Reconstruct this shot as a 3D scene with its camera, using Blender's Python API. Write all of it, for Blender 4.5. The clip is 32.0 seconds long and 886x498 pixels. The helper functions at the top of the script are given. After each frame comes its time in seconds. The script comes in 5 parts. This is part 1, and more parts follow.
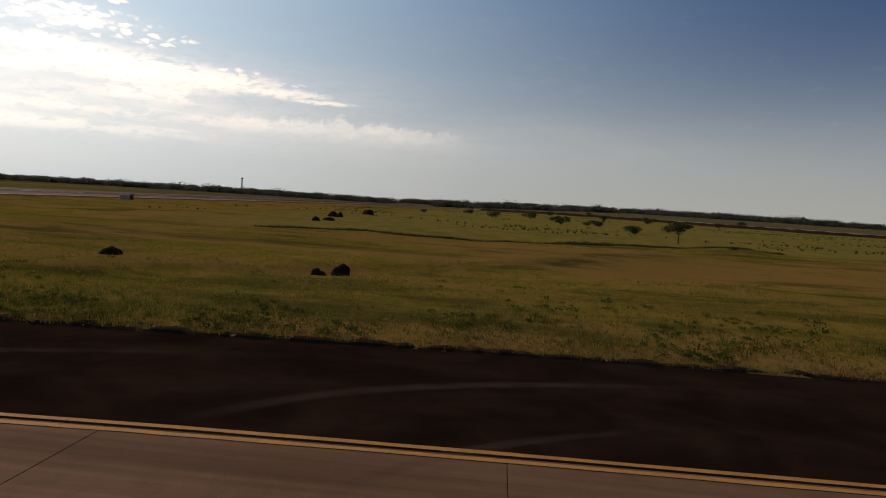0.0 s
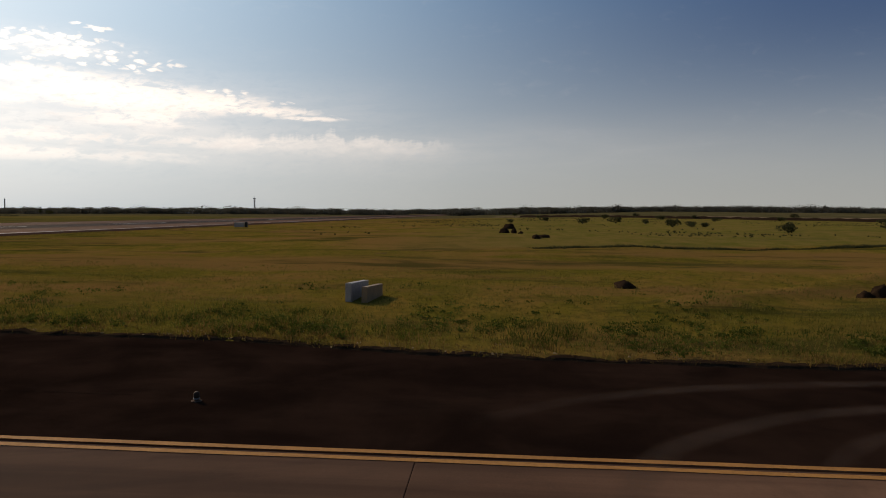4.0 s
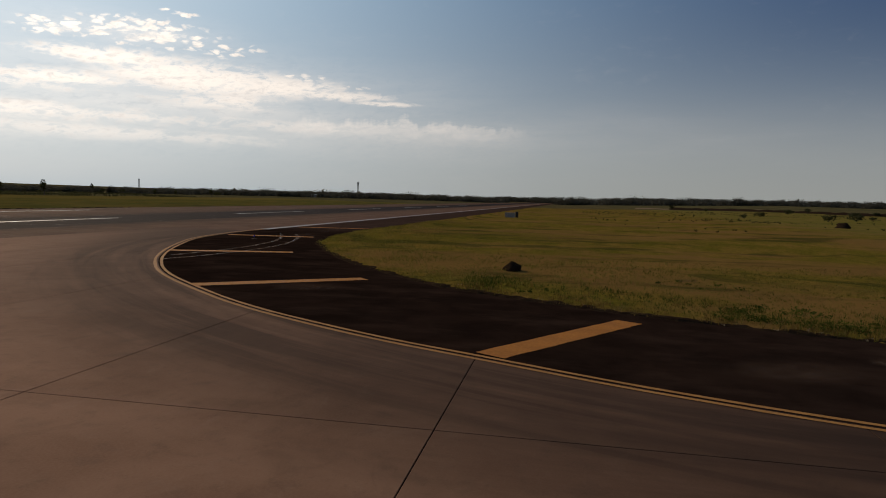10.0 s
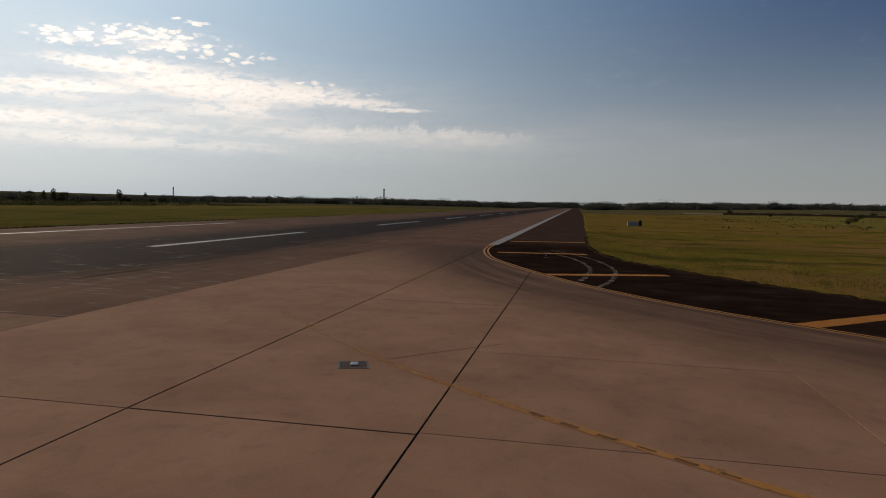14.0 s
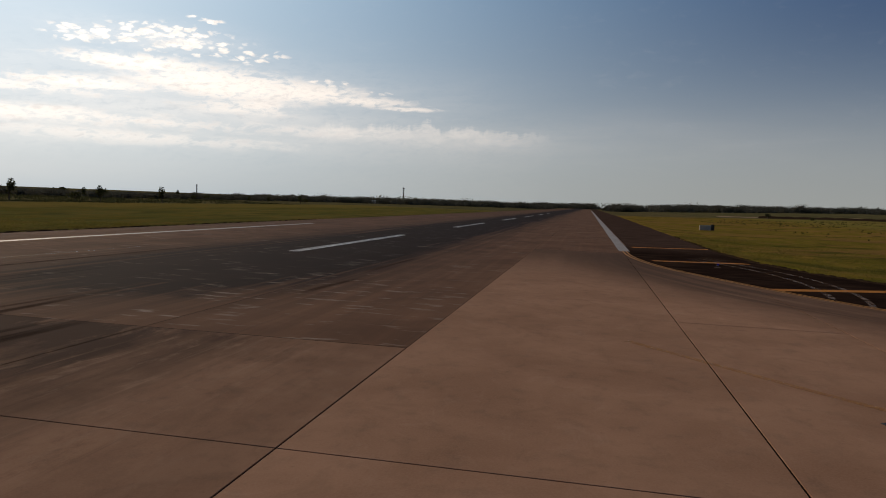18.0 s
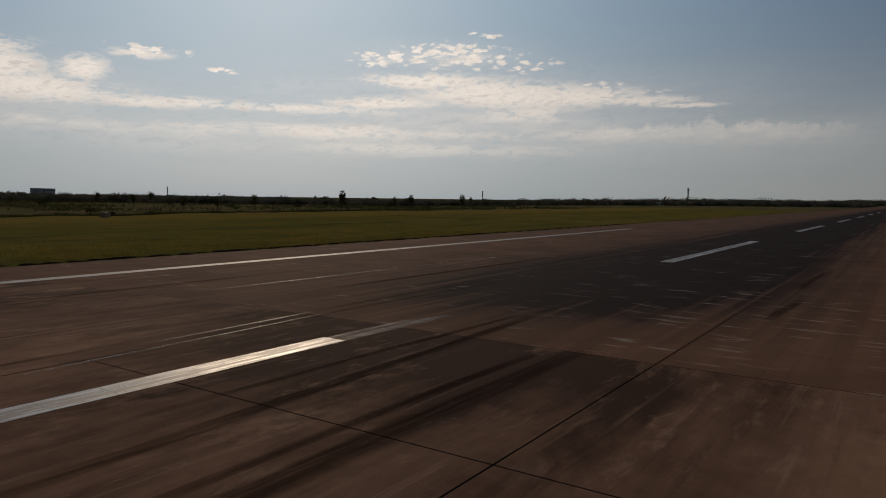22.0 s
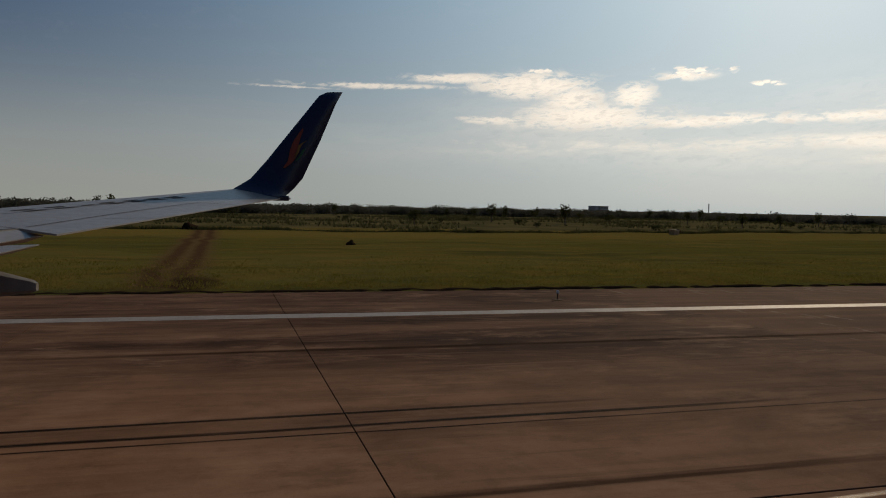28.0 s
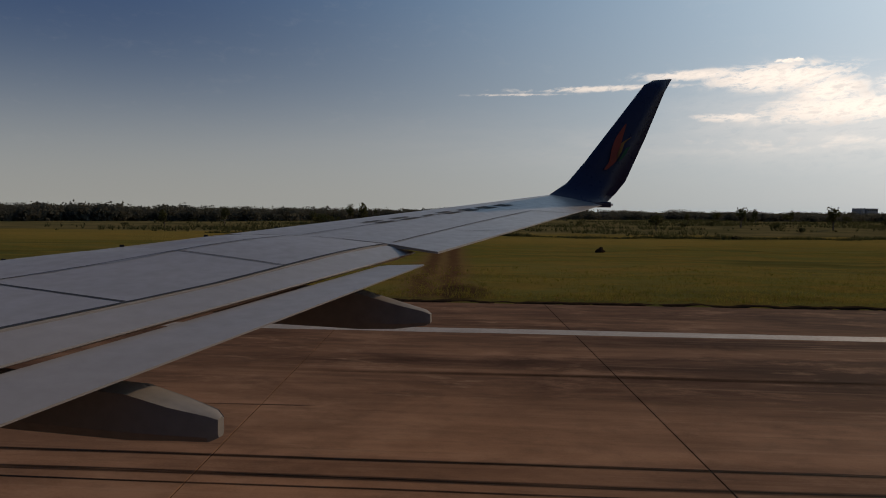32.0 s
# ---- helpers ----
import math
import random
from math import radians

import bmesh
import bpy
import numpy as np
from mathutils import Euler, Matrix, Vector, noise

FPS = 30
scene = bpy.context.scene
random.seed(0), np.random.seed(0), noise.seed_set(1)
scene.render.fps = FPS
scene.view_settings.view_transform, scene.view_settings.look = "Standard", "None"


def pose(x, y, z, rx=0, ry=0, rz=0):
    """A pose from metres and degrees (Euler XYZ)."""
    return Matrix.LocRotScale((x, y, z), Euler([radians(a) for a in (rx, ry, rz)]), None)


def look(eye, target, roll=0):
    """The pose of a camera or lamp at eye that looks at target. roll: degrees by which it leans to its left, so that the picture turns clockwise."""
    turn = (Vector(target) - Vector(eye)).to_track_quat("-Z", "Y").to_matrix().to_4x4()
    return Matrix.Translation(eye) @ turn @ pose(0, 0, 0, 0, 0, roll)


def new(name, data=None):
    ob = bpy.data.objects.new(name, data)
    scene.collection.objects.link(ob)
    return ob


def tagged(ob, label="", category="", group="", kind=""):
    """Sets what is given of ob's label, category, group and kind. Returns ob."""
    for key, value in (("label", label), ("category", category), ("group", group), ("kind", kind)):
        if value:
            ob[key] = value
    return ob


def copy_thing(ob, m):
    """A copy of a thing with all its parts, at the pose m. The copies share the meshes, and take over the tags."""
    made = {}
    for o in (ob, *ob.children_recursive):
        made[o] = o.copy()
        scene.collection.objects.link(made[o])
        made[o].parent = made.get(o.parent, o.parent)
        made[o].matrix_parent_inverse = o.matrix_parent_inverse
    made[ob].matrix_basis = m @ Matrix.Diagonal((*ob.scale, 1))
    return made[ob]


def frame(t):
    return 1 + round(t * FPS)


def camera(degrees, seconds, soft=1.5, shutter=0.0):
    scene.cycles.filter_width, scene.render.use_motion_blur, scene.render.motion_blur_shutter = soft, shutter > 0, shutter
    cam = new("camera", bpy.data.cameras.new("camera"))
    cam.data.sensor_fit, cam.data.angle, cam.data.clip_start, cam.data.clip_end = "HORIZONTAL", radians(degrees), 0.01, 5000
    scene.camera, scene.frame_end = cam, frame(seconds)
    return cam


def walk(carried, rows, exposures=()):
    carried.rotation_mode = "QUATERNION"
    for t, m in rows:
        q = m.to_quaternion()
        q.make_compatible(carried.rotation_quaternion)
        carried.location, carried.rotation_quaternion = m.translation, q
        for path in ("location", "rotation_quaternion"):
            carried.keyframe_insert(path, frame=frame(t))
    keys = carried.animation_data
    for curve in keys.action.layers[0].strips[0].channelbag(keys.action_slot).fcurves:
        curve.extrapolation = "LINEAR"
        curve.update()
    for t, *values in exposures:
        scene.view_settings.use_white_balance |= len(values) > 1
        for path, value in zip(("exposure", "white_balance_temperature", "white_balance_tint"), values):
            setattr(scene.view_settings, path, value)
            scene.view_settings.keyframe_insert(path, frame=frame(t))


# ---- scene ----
# seconds, x, y, height, heading, pitch, roll (degrees)
PATH = [
    (0.0, -1.44, 123.69, 3.96, -175.60, -3.71, 3.92),
    (0.5, -1.22, 120.87, 3.90, -175.79, -5.36, 4.17),
    (1.0, -1.04, 117.87, 3.89, -175.04, -3.03, 2.25),
    (1.5, -0.88, 114.63, 3.89, -175.04, -3.17, 0.97),
    (2.0, -0.78, 111.24, 3.89, -175.91, -3.14, 1.52),
    (2.5, -0.72, 107.72, 3.88, -175.97, -3.87, 1.30),
    (3.0, -0.57, 104.42, 3.88, -176.14, -3.20, 1.06),
    (3.5, -0.49, 100.98, 3.89, -176.02, -2.70, 0.58),
    (5.5, -0.69, 86.76, 3.89, -174.68, -4.33, 1.61),
    (6.0, -0.89, 83.08, 3.86, -174.52, -3.91, 2.04),
    (6.5, -0.88, 79.37, 3.87, -174.22, -4.21, 2.23),
    (7.0, -0.67, 75.64, 3.85, -173.30, -4.04, 1.65),
    (7.5, -0.68, 72.01, 3.86, -171.96, -3.91, 0.82),
    (8.0, -0.52, 68.58, 3.90, -171.07, -4.42, 1.71),
    (8.5, -0.36, 64.89, 3.87, -170.01, -4.83, 1.86),
    (9.0, -0.27, 61.29, 3.87, -170.00, -4.68, 2.12),
    (9.5, -0.07, 57.74, 3.88, -169.69, -4.49, 1.70),
    (10.0, 0.13, 54.45, 3.89, -170.10, -4.23, 2.01),
    (10.5, 0.29, 50.96, 3.90, -169.89, -4.31, 1.61),
    (11.0, 0.41, 47.55, 3.91, -169.81, -4.03, 1.57),
    (11.5, 0.40, 44.37, 3.88, -169.82, -4.20, 1.27),
    (12.0, 0.30, 41.41, 3.89, -169.69, -4.10, 1.36),
    (12.5, 0.16, 38.78, 3.89, -169.89, -3.99, 0.90),
    (13.0, 0.20, 36.19, 3.90, -169.46, -3.85, 1.56),
    (13.5, 0.23, 33.79, 3.92, -169.24, -3.95, 1.71),
    (14.0, 0.16, 31.60, 3.94, -169.22, -3.82, 1.60),
    (14.5, 0.03, 29.51, 3.87, -169.20, -3.76, 1.86),
    (16.5, -1.14, 23.75, 3.84, -169.51, -3.29, 2.05),
    (17.0, -1.21, 22.59, 3.89, -169.24, -3.46, 1.96),
    (17.5, -1.26, 21.48, 3.90, -169.09, -3.81, 1.99),
    (18.0, -1.35, 20.39, 3.89, -168.28, -3.88, 2.18),
    (18.5, -1.49, 19.34, 3.89, -166.98, -3.97, 2.24),
    (19.0, -1.68, 18.32, 3.90, -164.96, -3.95, 2.28),
    (19.5, -1.89, 17.39, 3.92, -162.50, -3.80, 2.47),
    (20.0, -2.09, 16.46, 3.93, -159.98, -3.78, 1.61),
    (20.5, -2.24, 15.54, 3.90, -156.37, -4.09, 1.48),
    (21.0, -2.34, 14.72, 3.88, -152.71, -3.94, 0.92),
    (21.5, -2.45, 13.82, 3.89, -149.10, -4.08, 0.69),
    (22.0, -2.44, 13.03, 3.90, -145.88, -4.17, 0.73),
    (22.5, -2.37, 12.23, 3.93, -142.32, -4.11, 1.03),
    (23.0, -2.38, 11.41, 3.95, -138.66, -3.90, 1.21),
    (23.5, -2.37, 10.61, 3.94, -135.01, -3.77, 1.28),
    (24.0, -2.34, 9.76, 3.92, -131.22, -3.73, 1.07),
    (24.5, -2.31, 8.97, 3.93, -127.92, -3.75, 1.61),
    (25.0, -2.24, 8.20, 3.93, -124.45, -3.84, 1.37),
    (25.5, -2.14, 7.53, 3.92, -121.08, -3.98, 0.98),
    (26.0, -2.35, 6.78, 3.84, -117.48, -3.70, 1.02),
    (26.5, -2.27, 6.23, 3.83, -113.88, -3.58, 0.89),
    (28.5, -1.81, 4.75, 3.90, -100.65, -3.27, 0.91),
    (29.0, -1.70, 4.42, 3.89, -97.93, -3.10, 0.69),
    (29.5, -1.47, 4.07, 3.90, -95.25, -3.09, 0.77),
    (30.0, -1.24, 3.76, 3.90, -92.80, -3.12, 0.65),
    (30.5, -0.99, 3.47, 3.90, -90.45, -2.81, 0.63),
    (31.0, -0.71, 3.20, 3.90, -88.41, -2.73, 0.58),
    (31.5, -0.39, 2.96, 3.90, -86.68, -3.02, 0.56),
    (32.0, 0.00, 2.76, 3.90, -85.11, -3.18, 0.43),
]
EXPOSURES = [(0.0, -0.7, 7900, 18), (6.0, -0.7, 7850, 18), (8.0, -0.68, 7800, 17), (9.0, -0.72, 7750, 17), (10.0, -1.0, 7600, 16), (12.0, -1.0, 7500, 16), (17.0, -0.9, 7500, 16), (19.5, -0.95, 7500, 16),
             (21.0, -1.35, 7600, 16), (23.0, -1.5, 7600, 16), (24.5, -1.45, 7600, 16), (26.0, -1.1, 7700, 17), (28.3, -1.12, 8000, 13), (29.1, -1.12, 8000, 14), (30.0, -0.97, 8000, 15), (31.0, -0.98, 7900, 18), (32.0, -0.98, 7900, 18)]
cam = camera(65.19, 32.0, 1.0)


def sight(x, y, z, heading, pitch, roll):
    a, b = radians(heading), radians(pitch)
    way = Vector((math.cos(b) * math.cos(a), math.cos(b) * math.sin(a), math.sin(b)))
    eye = Vector((x, y, z))
    return look(eye, eye + way * 10, roll)


walk(cam, [(t, sight(*row)) for t, *row in PATH], EXPOSURES)

# ---- light ----
SUN_AZ, SUN_EL = -132.2, 26.4
sun_way = Vector((math.cos(radians(SUN_EL)) * math.cos(radians(SUN_AZ)), math.cos(radians(SUN_EL)) * math.sin(radians(SUN_AZ)), math.sin(radians(SUN_EL))))
sun = new("sun", bpy.data.lights.new("sun", "SUN"))
sun.data.energy, sun.data.angle, sun.data.color = 2.9, radians(0.6), (1.0, 0.84, 0.65)
sun.rotation_euler = (-sun_way).to_track_quat("-Z", "Y").to_euler()


class Nodes:
    """Short hand for a node tree."""

    def __init__(self, tree):
        self.tree = tree

    def add(self, kind, **inputs):
        n = self.tree.nodes.new(kind)
        for key, value in inputs.items():
            key = int(key[1:]) if key[0] == "i" and key[1:].isdigit() else key.replace("_", " ")
            self.put(n.inputs[key], value)
        return n

    def put(self, socket, value):
        if isinstance(value, bpy.types.NodeSocket):
            self.tree.links.new(value, socket)
        else:
            socket.default_value = value

    def math(self, op, a, b=0.0, c=0.0, clamp=False):
        n = self.tree.nodes.new("ShaderNodeMath")
        n.operation, n.use_clamp = op, clamp
        for socket, value in zip(n.inputs, (a, b, c)):
            self.put(socket, value)
        return n.outputs[0]

    def mix(self, fac, a, b, blend="MIX"):
        n = self.tree.nodes.new("ShaderNodeMix")
        n.data_type, n.blend_type = "RGBA", blend
        n.clamp_factor = True
        for socket, value in ((n.inputs[0], fac), (n.inputs[6], a), (n.inputs[7], b)):
            self.put(socket, value)
        return n.outputs[2]

    def span(self, value, a, b, lo=0.0, hi=1.0, smooth=True):
        n = self.tree.nodes.new("ShaderNodeMapRange")
        n.interpolation_type = "SMOOTHSTEP" if smooth else "LINEAR"
        for socket, v in zip(n.inputs, (value, a, b, lo, hi)):
            self.put(socket, v)
        return n.outputs[0]

    def noise(self, vector, scale, detail=4.0, rough=0.55, warp=0.0):
        n = self.tree.nodes.new("ShaderNodeTexNoise")
        for key, v in (("Vector", vector), ("Scale", scale), ("Detail", detail), ("Roughness", rough), ("Distortion", warp)):
            self.put(n.inputs[key], v)
        return n.outputs[0]

    def stretch(self, vector, sx, sy, sz=1.0):
        n = self.tree.nodes.new("ShaderNodeMapping")
        self.put(n.inputs[0], vector)
        n.inputs[3].default_value = (sx, sy, sz)
        return n.outputs[0]

    def combine(self, x, y, z=0.0):
        n = self.tree.nodes.new("ShaderNodeCombineXYZ")
        for socket, v in zip(n.inputs, (x, y, z)):
            self.put(socket, v)
        return n.outputs[0]

    def split(self, vector):
        n = self.tree.nodes.new("ShaderNodeSeparateXYZ")
        self.put(n.inputs[0], vector)
        return n.outputs


def rgb(r, g, b):
    return (r, g, b, 1.0)


world = bpy.data.worlds.new("sky")
scene.world = world
world.use_nodes = True
N = Nodes(world.node_tree)
world.node_tree.nodes.clear()
sky = N.add("ShaderNodeTexSky")
sky.sky_type, sky.sun_disc = "NISHITA", False
sky.sun_elevation, sky.sun_rotation = radians(SUN_EL), radians(90.0 - SUN_AZ)
sky.altitude, sky.air_density, sky.dust_density, sky.ozone_density = 100, 1.0, 2.2, 1.0
dirs = N.split(N.add("ShaderNodeTexCoord").outputs["Generated"])
az = N.math("MULTIPLY", N.math("ARCTAN2", dirs[1], dirs[0]), 57.2958)
az = N.math("SUBTRACT", az, N.math("MULTIPLY", N.math("GREATER_THAN", az, 0.0), 360.0))
el = N.math("MULTIPLY", N.math("ARCSINE", dirs[2]), 57.2958)
# banks of high cloud: heading, elevation, half widths, weight
BANKS = [(-104.5, 10.45, 3.4, 0.26, 0.95), (-111.0, 9.95, 3.9, 0.62, 1.22), (-114.0, 8.8, 1.7, 0.8, 1.0), (-118.7, 9.1, 1.35, 0.7, 1.08), (-115.3, 7.35, 5.0, 0.72, 1.12), (-107.6, 7.2, 2.8, 0.24, 0.88), (-122.8, 6.85, 3.6, 0.35, 0.92), (-122.3, 10.4, 2.0, 0.24, 0.8), (-97, 9.7, 5.6, 0.17, 0.85), (-91, 9.35, 3.2, 0.09, 0.75),
         (-126, 7.0, 8.0, 0.35, 0.8), (-133, 7.0, 9.0, 0.35, 0.85), (-144.5, 9.4, 4.6, 0.42, 1.0), (-140.5, 7.6, 5.0, 0.45, 0.95), (-150.5, 8.3, 5.2, 0.9, 1.15), (-156.5, 8.2, 4.0, 0.6, 1.0), (-161.5, 7.8, 3.4, 0.30, 0.95),
         (-164.8, 7.35, 2.2, 0.16, 0.9), (-152, 6.9, 5.0, 0.5, 0.75), (-145, 3.9, 10.0, 0.42, 0.72), (-138, 5.2, 24.0, 0.5, 0.55), (-112, 5.2, 10.0, 0.6, 0.28)]
VEILS = [(-150, 7.0, 15.0, 2.2, 0.56), (-146, 11.2, 6.0, 0.9, 0.30), (-114, 6.6, 9.0, 2.0, 0.48), (-140, 4.5, 36.0, 2.2, 0.46)]
# patches of small rippled cloudlets
CELLS = [(-146.5, 11.3, 4.4, 0.75, 0.95), (-141.0, 11.0, 2.2, 0.5, 0.9), (-149.4, 12.95, 0.7, 0.15, 1.2), (-147.9, 13.1, 0.5, 0.1, 0.95), (-153.2, 10.6, 2.0, 0.45, 0.75), (-123.0, 10.7, 2.6, 0.28, 0.9), (-128.6, 9.6, 1.3, 0.16, 0.8),
         (-111.3, 11.05, 1.0, 0.13, 0.9), (-158.5, 9.1, 1.5, 0.2, 0.7), (-162.5, 8.5, 1.6, 0.12, 0.7)]


def blend(spots):
    """The greatest of several soft oval spots of the sky."""
    most = None
    for a0, e0, sa, se, w in spots:
        da = N.math("DIVIDE", N.math("SUBTRACT", az, a0), sa)
        de = N.math("DIVIDE", N.math("SUBTRACT", el, e0), se * 1.15)
        g = N.math("MULTIPLY", N.math("EXPONENT", N.math("MULTIPLY", N.math("MULTIPLY_ADD", da, da, N.math("MULTIPLY", de, de)), -0.7)), w)
        most = g if most is None else N.math("MAXIMUM", most, g)
    return most


bank, veil, flock = blend(BANKS), blend(VEILS), blend(CELLS)
cloud_at = N.combine(N.math("MULTIPLY", az, 0.17), N.math("MULTIPLY", el, 0.40), 0.0)
puffs = N.noise(cloud_at, 3.2, 9.0, 0.64, 0.6)
wisps = N.noise(N.combine(N.math("MULTIPLY", az, 0.05), N.math("MULTIPLY_ADD", el, 0.30, N.math("MULTIPLY", az, 0.01)), 3.0), 2.2, 5.0, 0.55, 0.4)
ripples = N.noise(N.combine(N.math("MULTIPLY_ADD", el, 0.12, N.math("MULTIPLY", az, 0.12)), N.math("MULTIPLY", el, 0.34), 7.0), 8.0, 7.0, 0.66, 0.5)
cover = N.math("ADD", bank, N.math("MULTIPLY_ADD", puffs, 2.1, -1.05))
cover = N.math("ADD", cover, N.math("MULTIPLY_ADD", wisps, 1.3, -0.65))
cover = N.math("ADD", cover, N.math("MULTIPLY_ADD", N.math("ADD", ripples, -0.5), N.span(bank, 0.1, 0.6, 0.4, 2.2), 0.0))
cover = N.math("MULTIPLY", N.span(cover, 0.08, 1.0), N.span(bank, 0.03, 0.32, 0.06, 1.0))
# cloudlets
warp = N.noise(cloud_at, 5.0, 3.0, 0.6)
cells = N.add("ShaderNodeTexVoronoi", Vector=N.combine(N.math("MULTIPLY_ADD", az, 1.15, N.math("MULTIPLY", warp, 2.2)), N.math("MULTIPLY_ADD", el, 2.5, N.math("MULTIPLY_ADD", az, 0.25, N.math("MULTIPLY", warp, 1.6))), 0.0), Scale=1.0)
lumps = N.math("ADD", N.span(cells.outputs["Distance"], 0.75, 0.12), N.math("MULTIPLY_ADD", ripples, 1.6, -0.8))
flocks = N.math("MULTIPLY", N.span(N.math("ADD", flock, N.math("MULTIPLY_ADD", lumps, 0.9, -0.45)), 0.22, 0.98), N.span(flock, 0.08, 0.45))
# row of turrets
tower_top = N.math("MULTIPLY_ADD", N.noise(N.combine(N.math("MULTIPLY", az, 0.55), 0.0, 4.0), 1.0, 3.0, 0.6), 3.0, 4.75)
tower_top = N.math("SUBTRACT", tower_top, N.math("MULTIPLY", N.math("ABSOLUTE", N.math("ADD", az, 166.5)), 0.045))
turrets = N.math("MULTIPLY", N.span(N.math("ADD", N.math("SUBTRACT", tower_top, el), N.math("MULTIPLY_ADD", ripples, 1.6, -0.8)), -0.05, 0.55), N.span(el, 3.9, 5.9, 0.25, 1.0))
turrets = N.math("MULTIPLY", N.math("MULTIPLY", turrets, N.math("MULTIPLY", N.span(az, -178.5, -172.0), N.span(az, -154.0, -160.5))), N.span(puffs, 0.30, 0.62, 0.25, 0.62))
veiled = N.math("MULTIPLY", veil, N.span(wisps, 0.25, 0.75, 0.55, 1.0))
clear_part = N.math("SUBTRACT", 1.0, cover)
for layer in (flocks, turrets, veiled):
    clear_part = N.math("MULTIPLY", clear_part, N.math("SUBTRACT", 1.0, layer))
cover = N.math("SUBTRACT", 1.0, clear_part)
toward = N.add("ShaderNodeVectorMath", i1=tuple(sun_way))
toward.operation = "DOT_PRODUCT"
N.tree.links.new(N.add("ShaderNodeTexCoord").outputs["Generated"], toward.inputs[0])
off_sun = N.math("DIVIDE", N.math("MULTIPLY", N.math("ARCCOSINE", toward.outputs["Value"]), 57.2958), 34.0)
glow = N.math("EXPONENT", N.math("MULTIPLY", N.math("MULTIPLY", off_sun, off_sun), -1.0))
blue = N.mix(N.span(el, -1.0, 17.0, smooth=False), rgb(6.25, 7.3, 7.6), rgb(0.60, 2.15, 5.0))
far_side = N.math("MULTIPLY", N.span(off_sun, 0.8, 2.1), N.span(el, 2.5, 15.0))
blue = N.mix(1.0, blue, N.combine(*[N.math("MULTIPLY_ADD", far_side, k, 1.0) for k in (-0.64, -0.53, -0.36)]), "MULTIPLY")
behind = N.span(off_sun, 2.4, 3.7, 1.0, 0.42)
blue = N.mix(1.0, blue, N.combine(behind, behind, behind), "MULTIPLY")
blue = N.mix(glow, blue, rgb(8.6, 14.4, 19.8))
clear = N.mix(0.15, blue, sky.outputs[0])
white = N.mix(glow, rgb(11.5, 11.7, 11.8), rgb(28.0, 27.8, 27.0))
white = N.mix(N.math("MULTIPLY", N.span(N.math("MULTIPLY_ADD", ripples, 0.5, N.math("MULTIPLY", puffs, 0.5)), 0.46, 0.64), 0.55), white, rgb(10.5, 11.6, 12.8))
cover = N.math("MULTIPLY", cover, N.span(el, 2.0, 5.5, 0.25, 0.9))
back = N.add("ShaderNodeBackground", Color=N.mix(cover, clear, white), Strength=0.10)
N.tree.links.new(back.outputs[0], N.add("ShaderNodeOutputWorld").inputs[0])


# ---- materials ----
def material(name, rough=0.8, metal=0.0):
    m = bpy.data.materials.new(name)
    m.use_nodes = True
    n = Nodes(m.node_tree)
    shader = m.node_tree.nodes["Principled BSDF"]
    shader.inputs["Roughness"].default_value, shader.inputs["Metallic"].default_value = rough, metal
    return m, n, shader


def finish(n, shader, colour, rough=None, height=None, strength=0.3, distance=0.02, gloss=0.5):
    n.put(shader.inputs["Base Color"], colour)
    shader.inputs["Specular IOR Level"].default_value = gloss
    if rough is not None:
        n.put(shader.inputs["Roughness"], rough)
    if height is not None:
        n.put(shader.inputs["Normal"], n.add("ShaderNodeBump", Strength=strength, Distance=distance, Height=height).outputs[0])


def simple(name, a, b, scale, rough=0.7, metal=0.0, strength=0.15, spread=0.0, gloss=0.5):
    """Two tones of a noise at two scales, with a fine relief."""
    m, n, sh = material(name, rough, metal)
    at = n.add("ShaderNodeTexCoord").outputs["Object"]
    big, fine = n.noise(at, scale, 5.0), n.noise(at, scale * 9, 3.0)
    fac = n.span(n.math("MULTIPLY_ADD", fine, 0.45, n.math("MULTIPLY", big, 0.55)), 0.3, 0.7)
    colour = n.mix(fac, rgb(*a), rgb(*b))
    if spread:
        r = n.add("ShaderNodeObjectInfo").outputs["Random"]
        colour = n.mix(1.0, colour, n.combine(*[n.math("MULTIPLY_ADD", r, spread, 1 - spread / 2)] * 3), "MULTIPLY")
    finish(n, sh, colour, n.math("MULTIPLY_ADD", fine, 0.25, rough - 0.12), fine, strength, 0.01, gloss)
    return m


def position(n):
    return n.add("ShaderNodeNewGeometry").outputs["Position"]


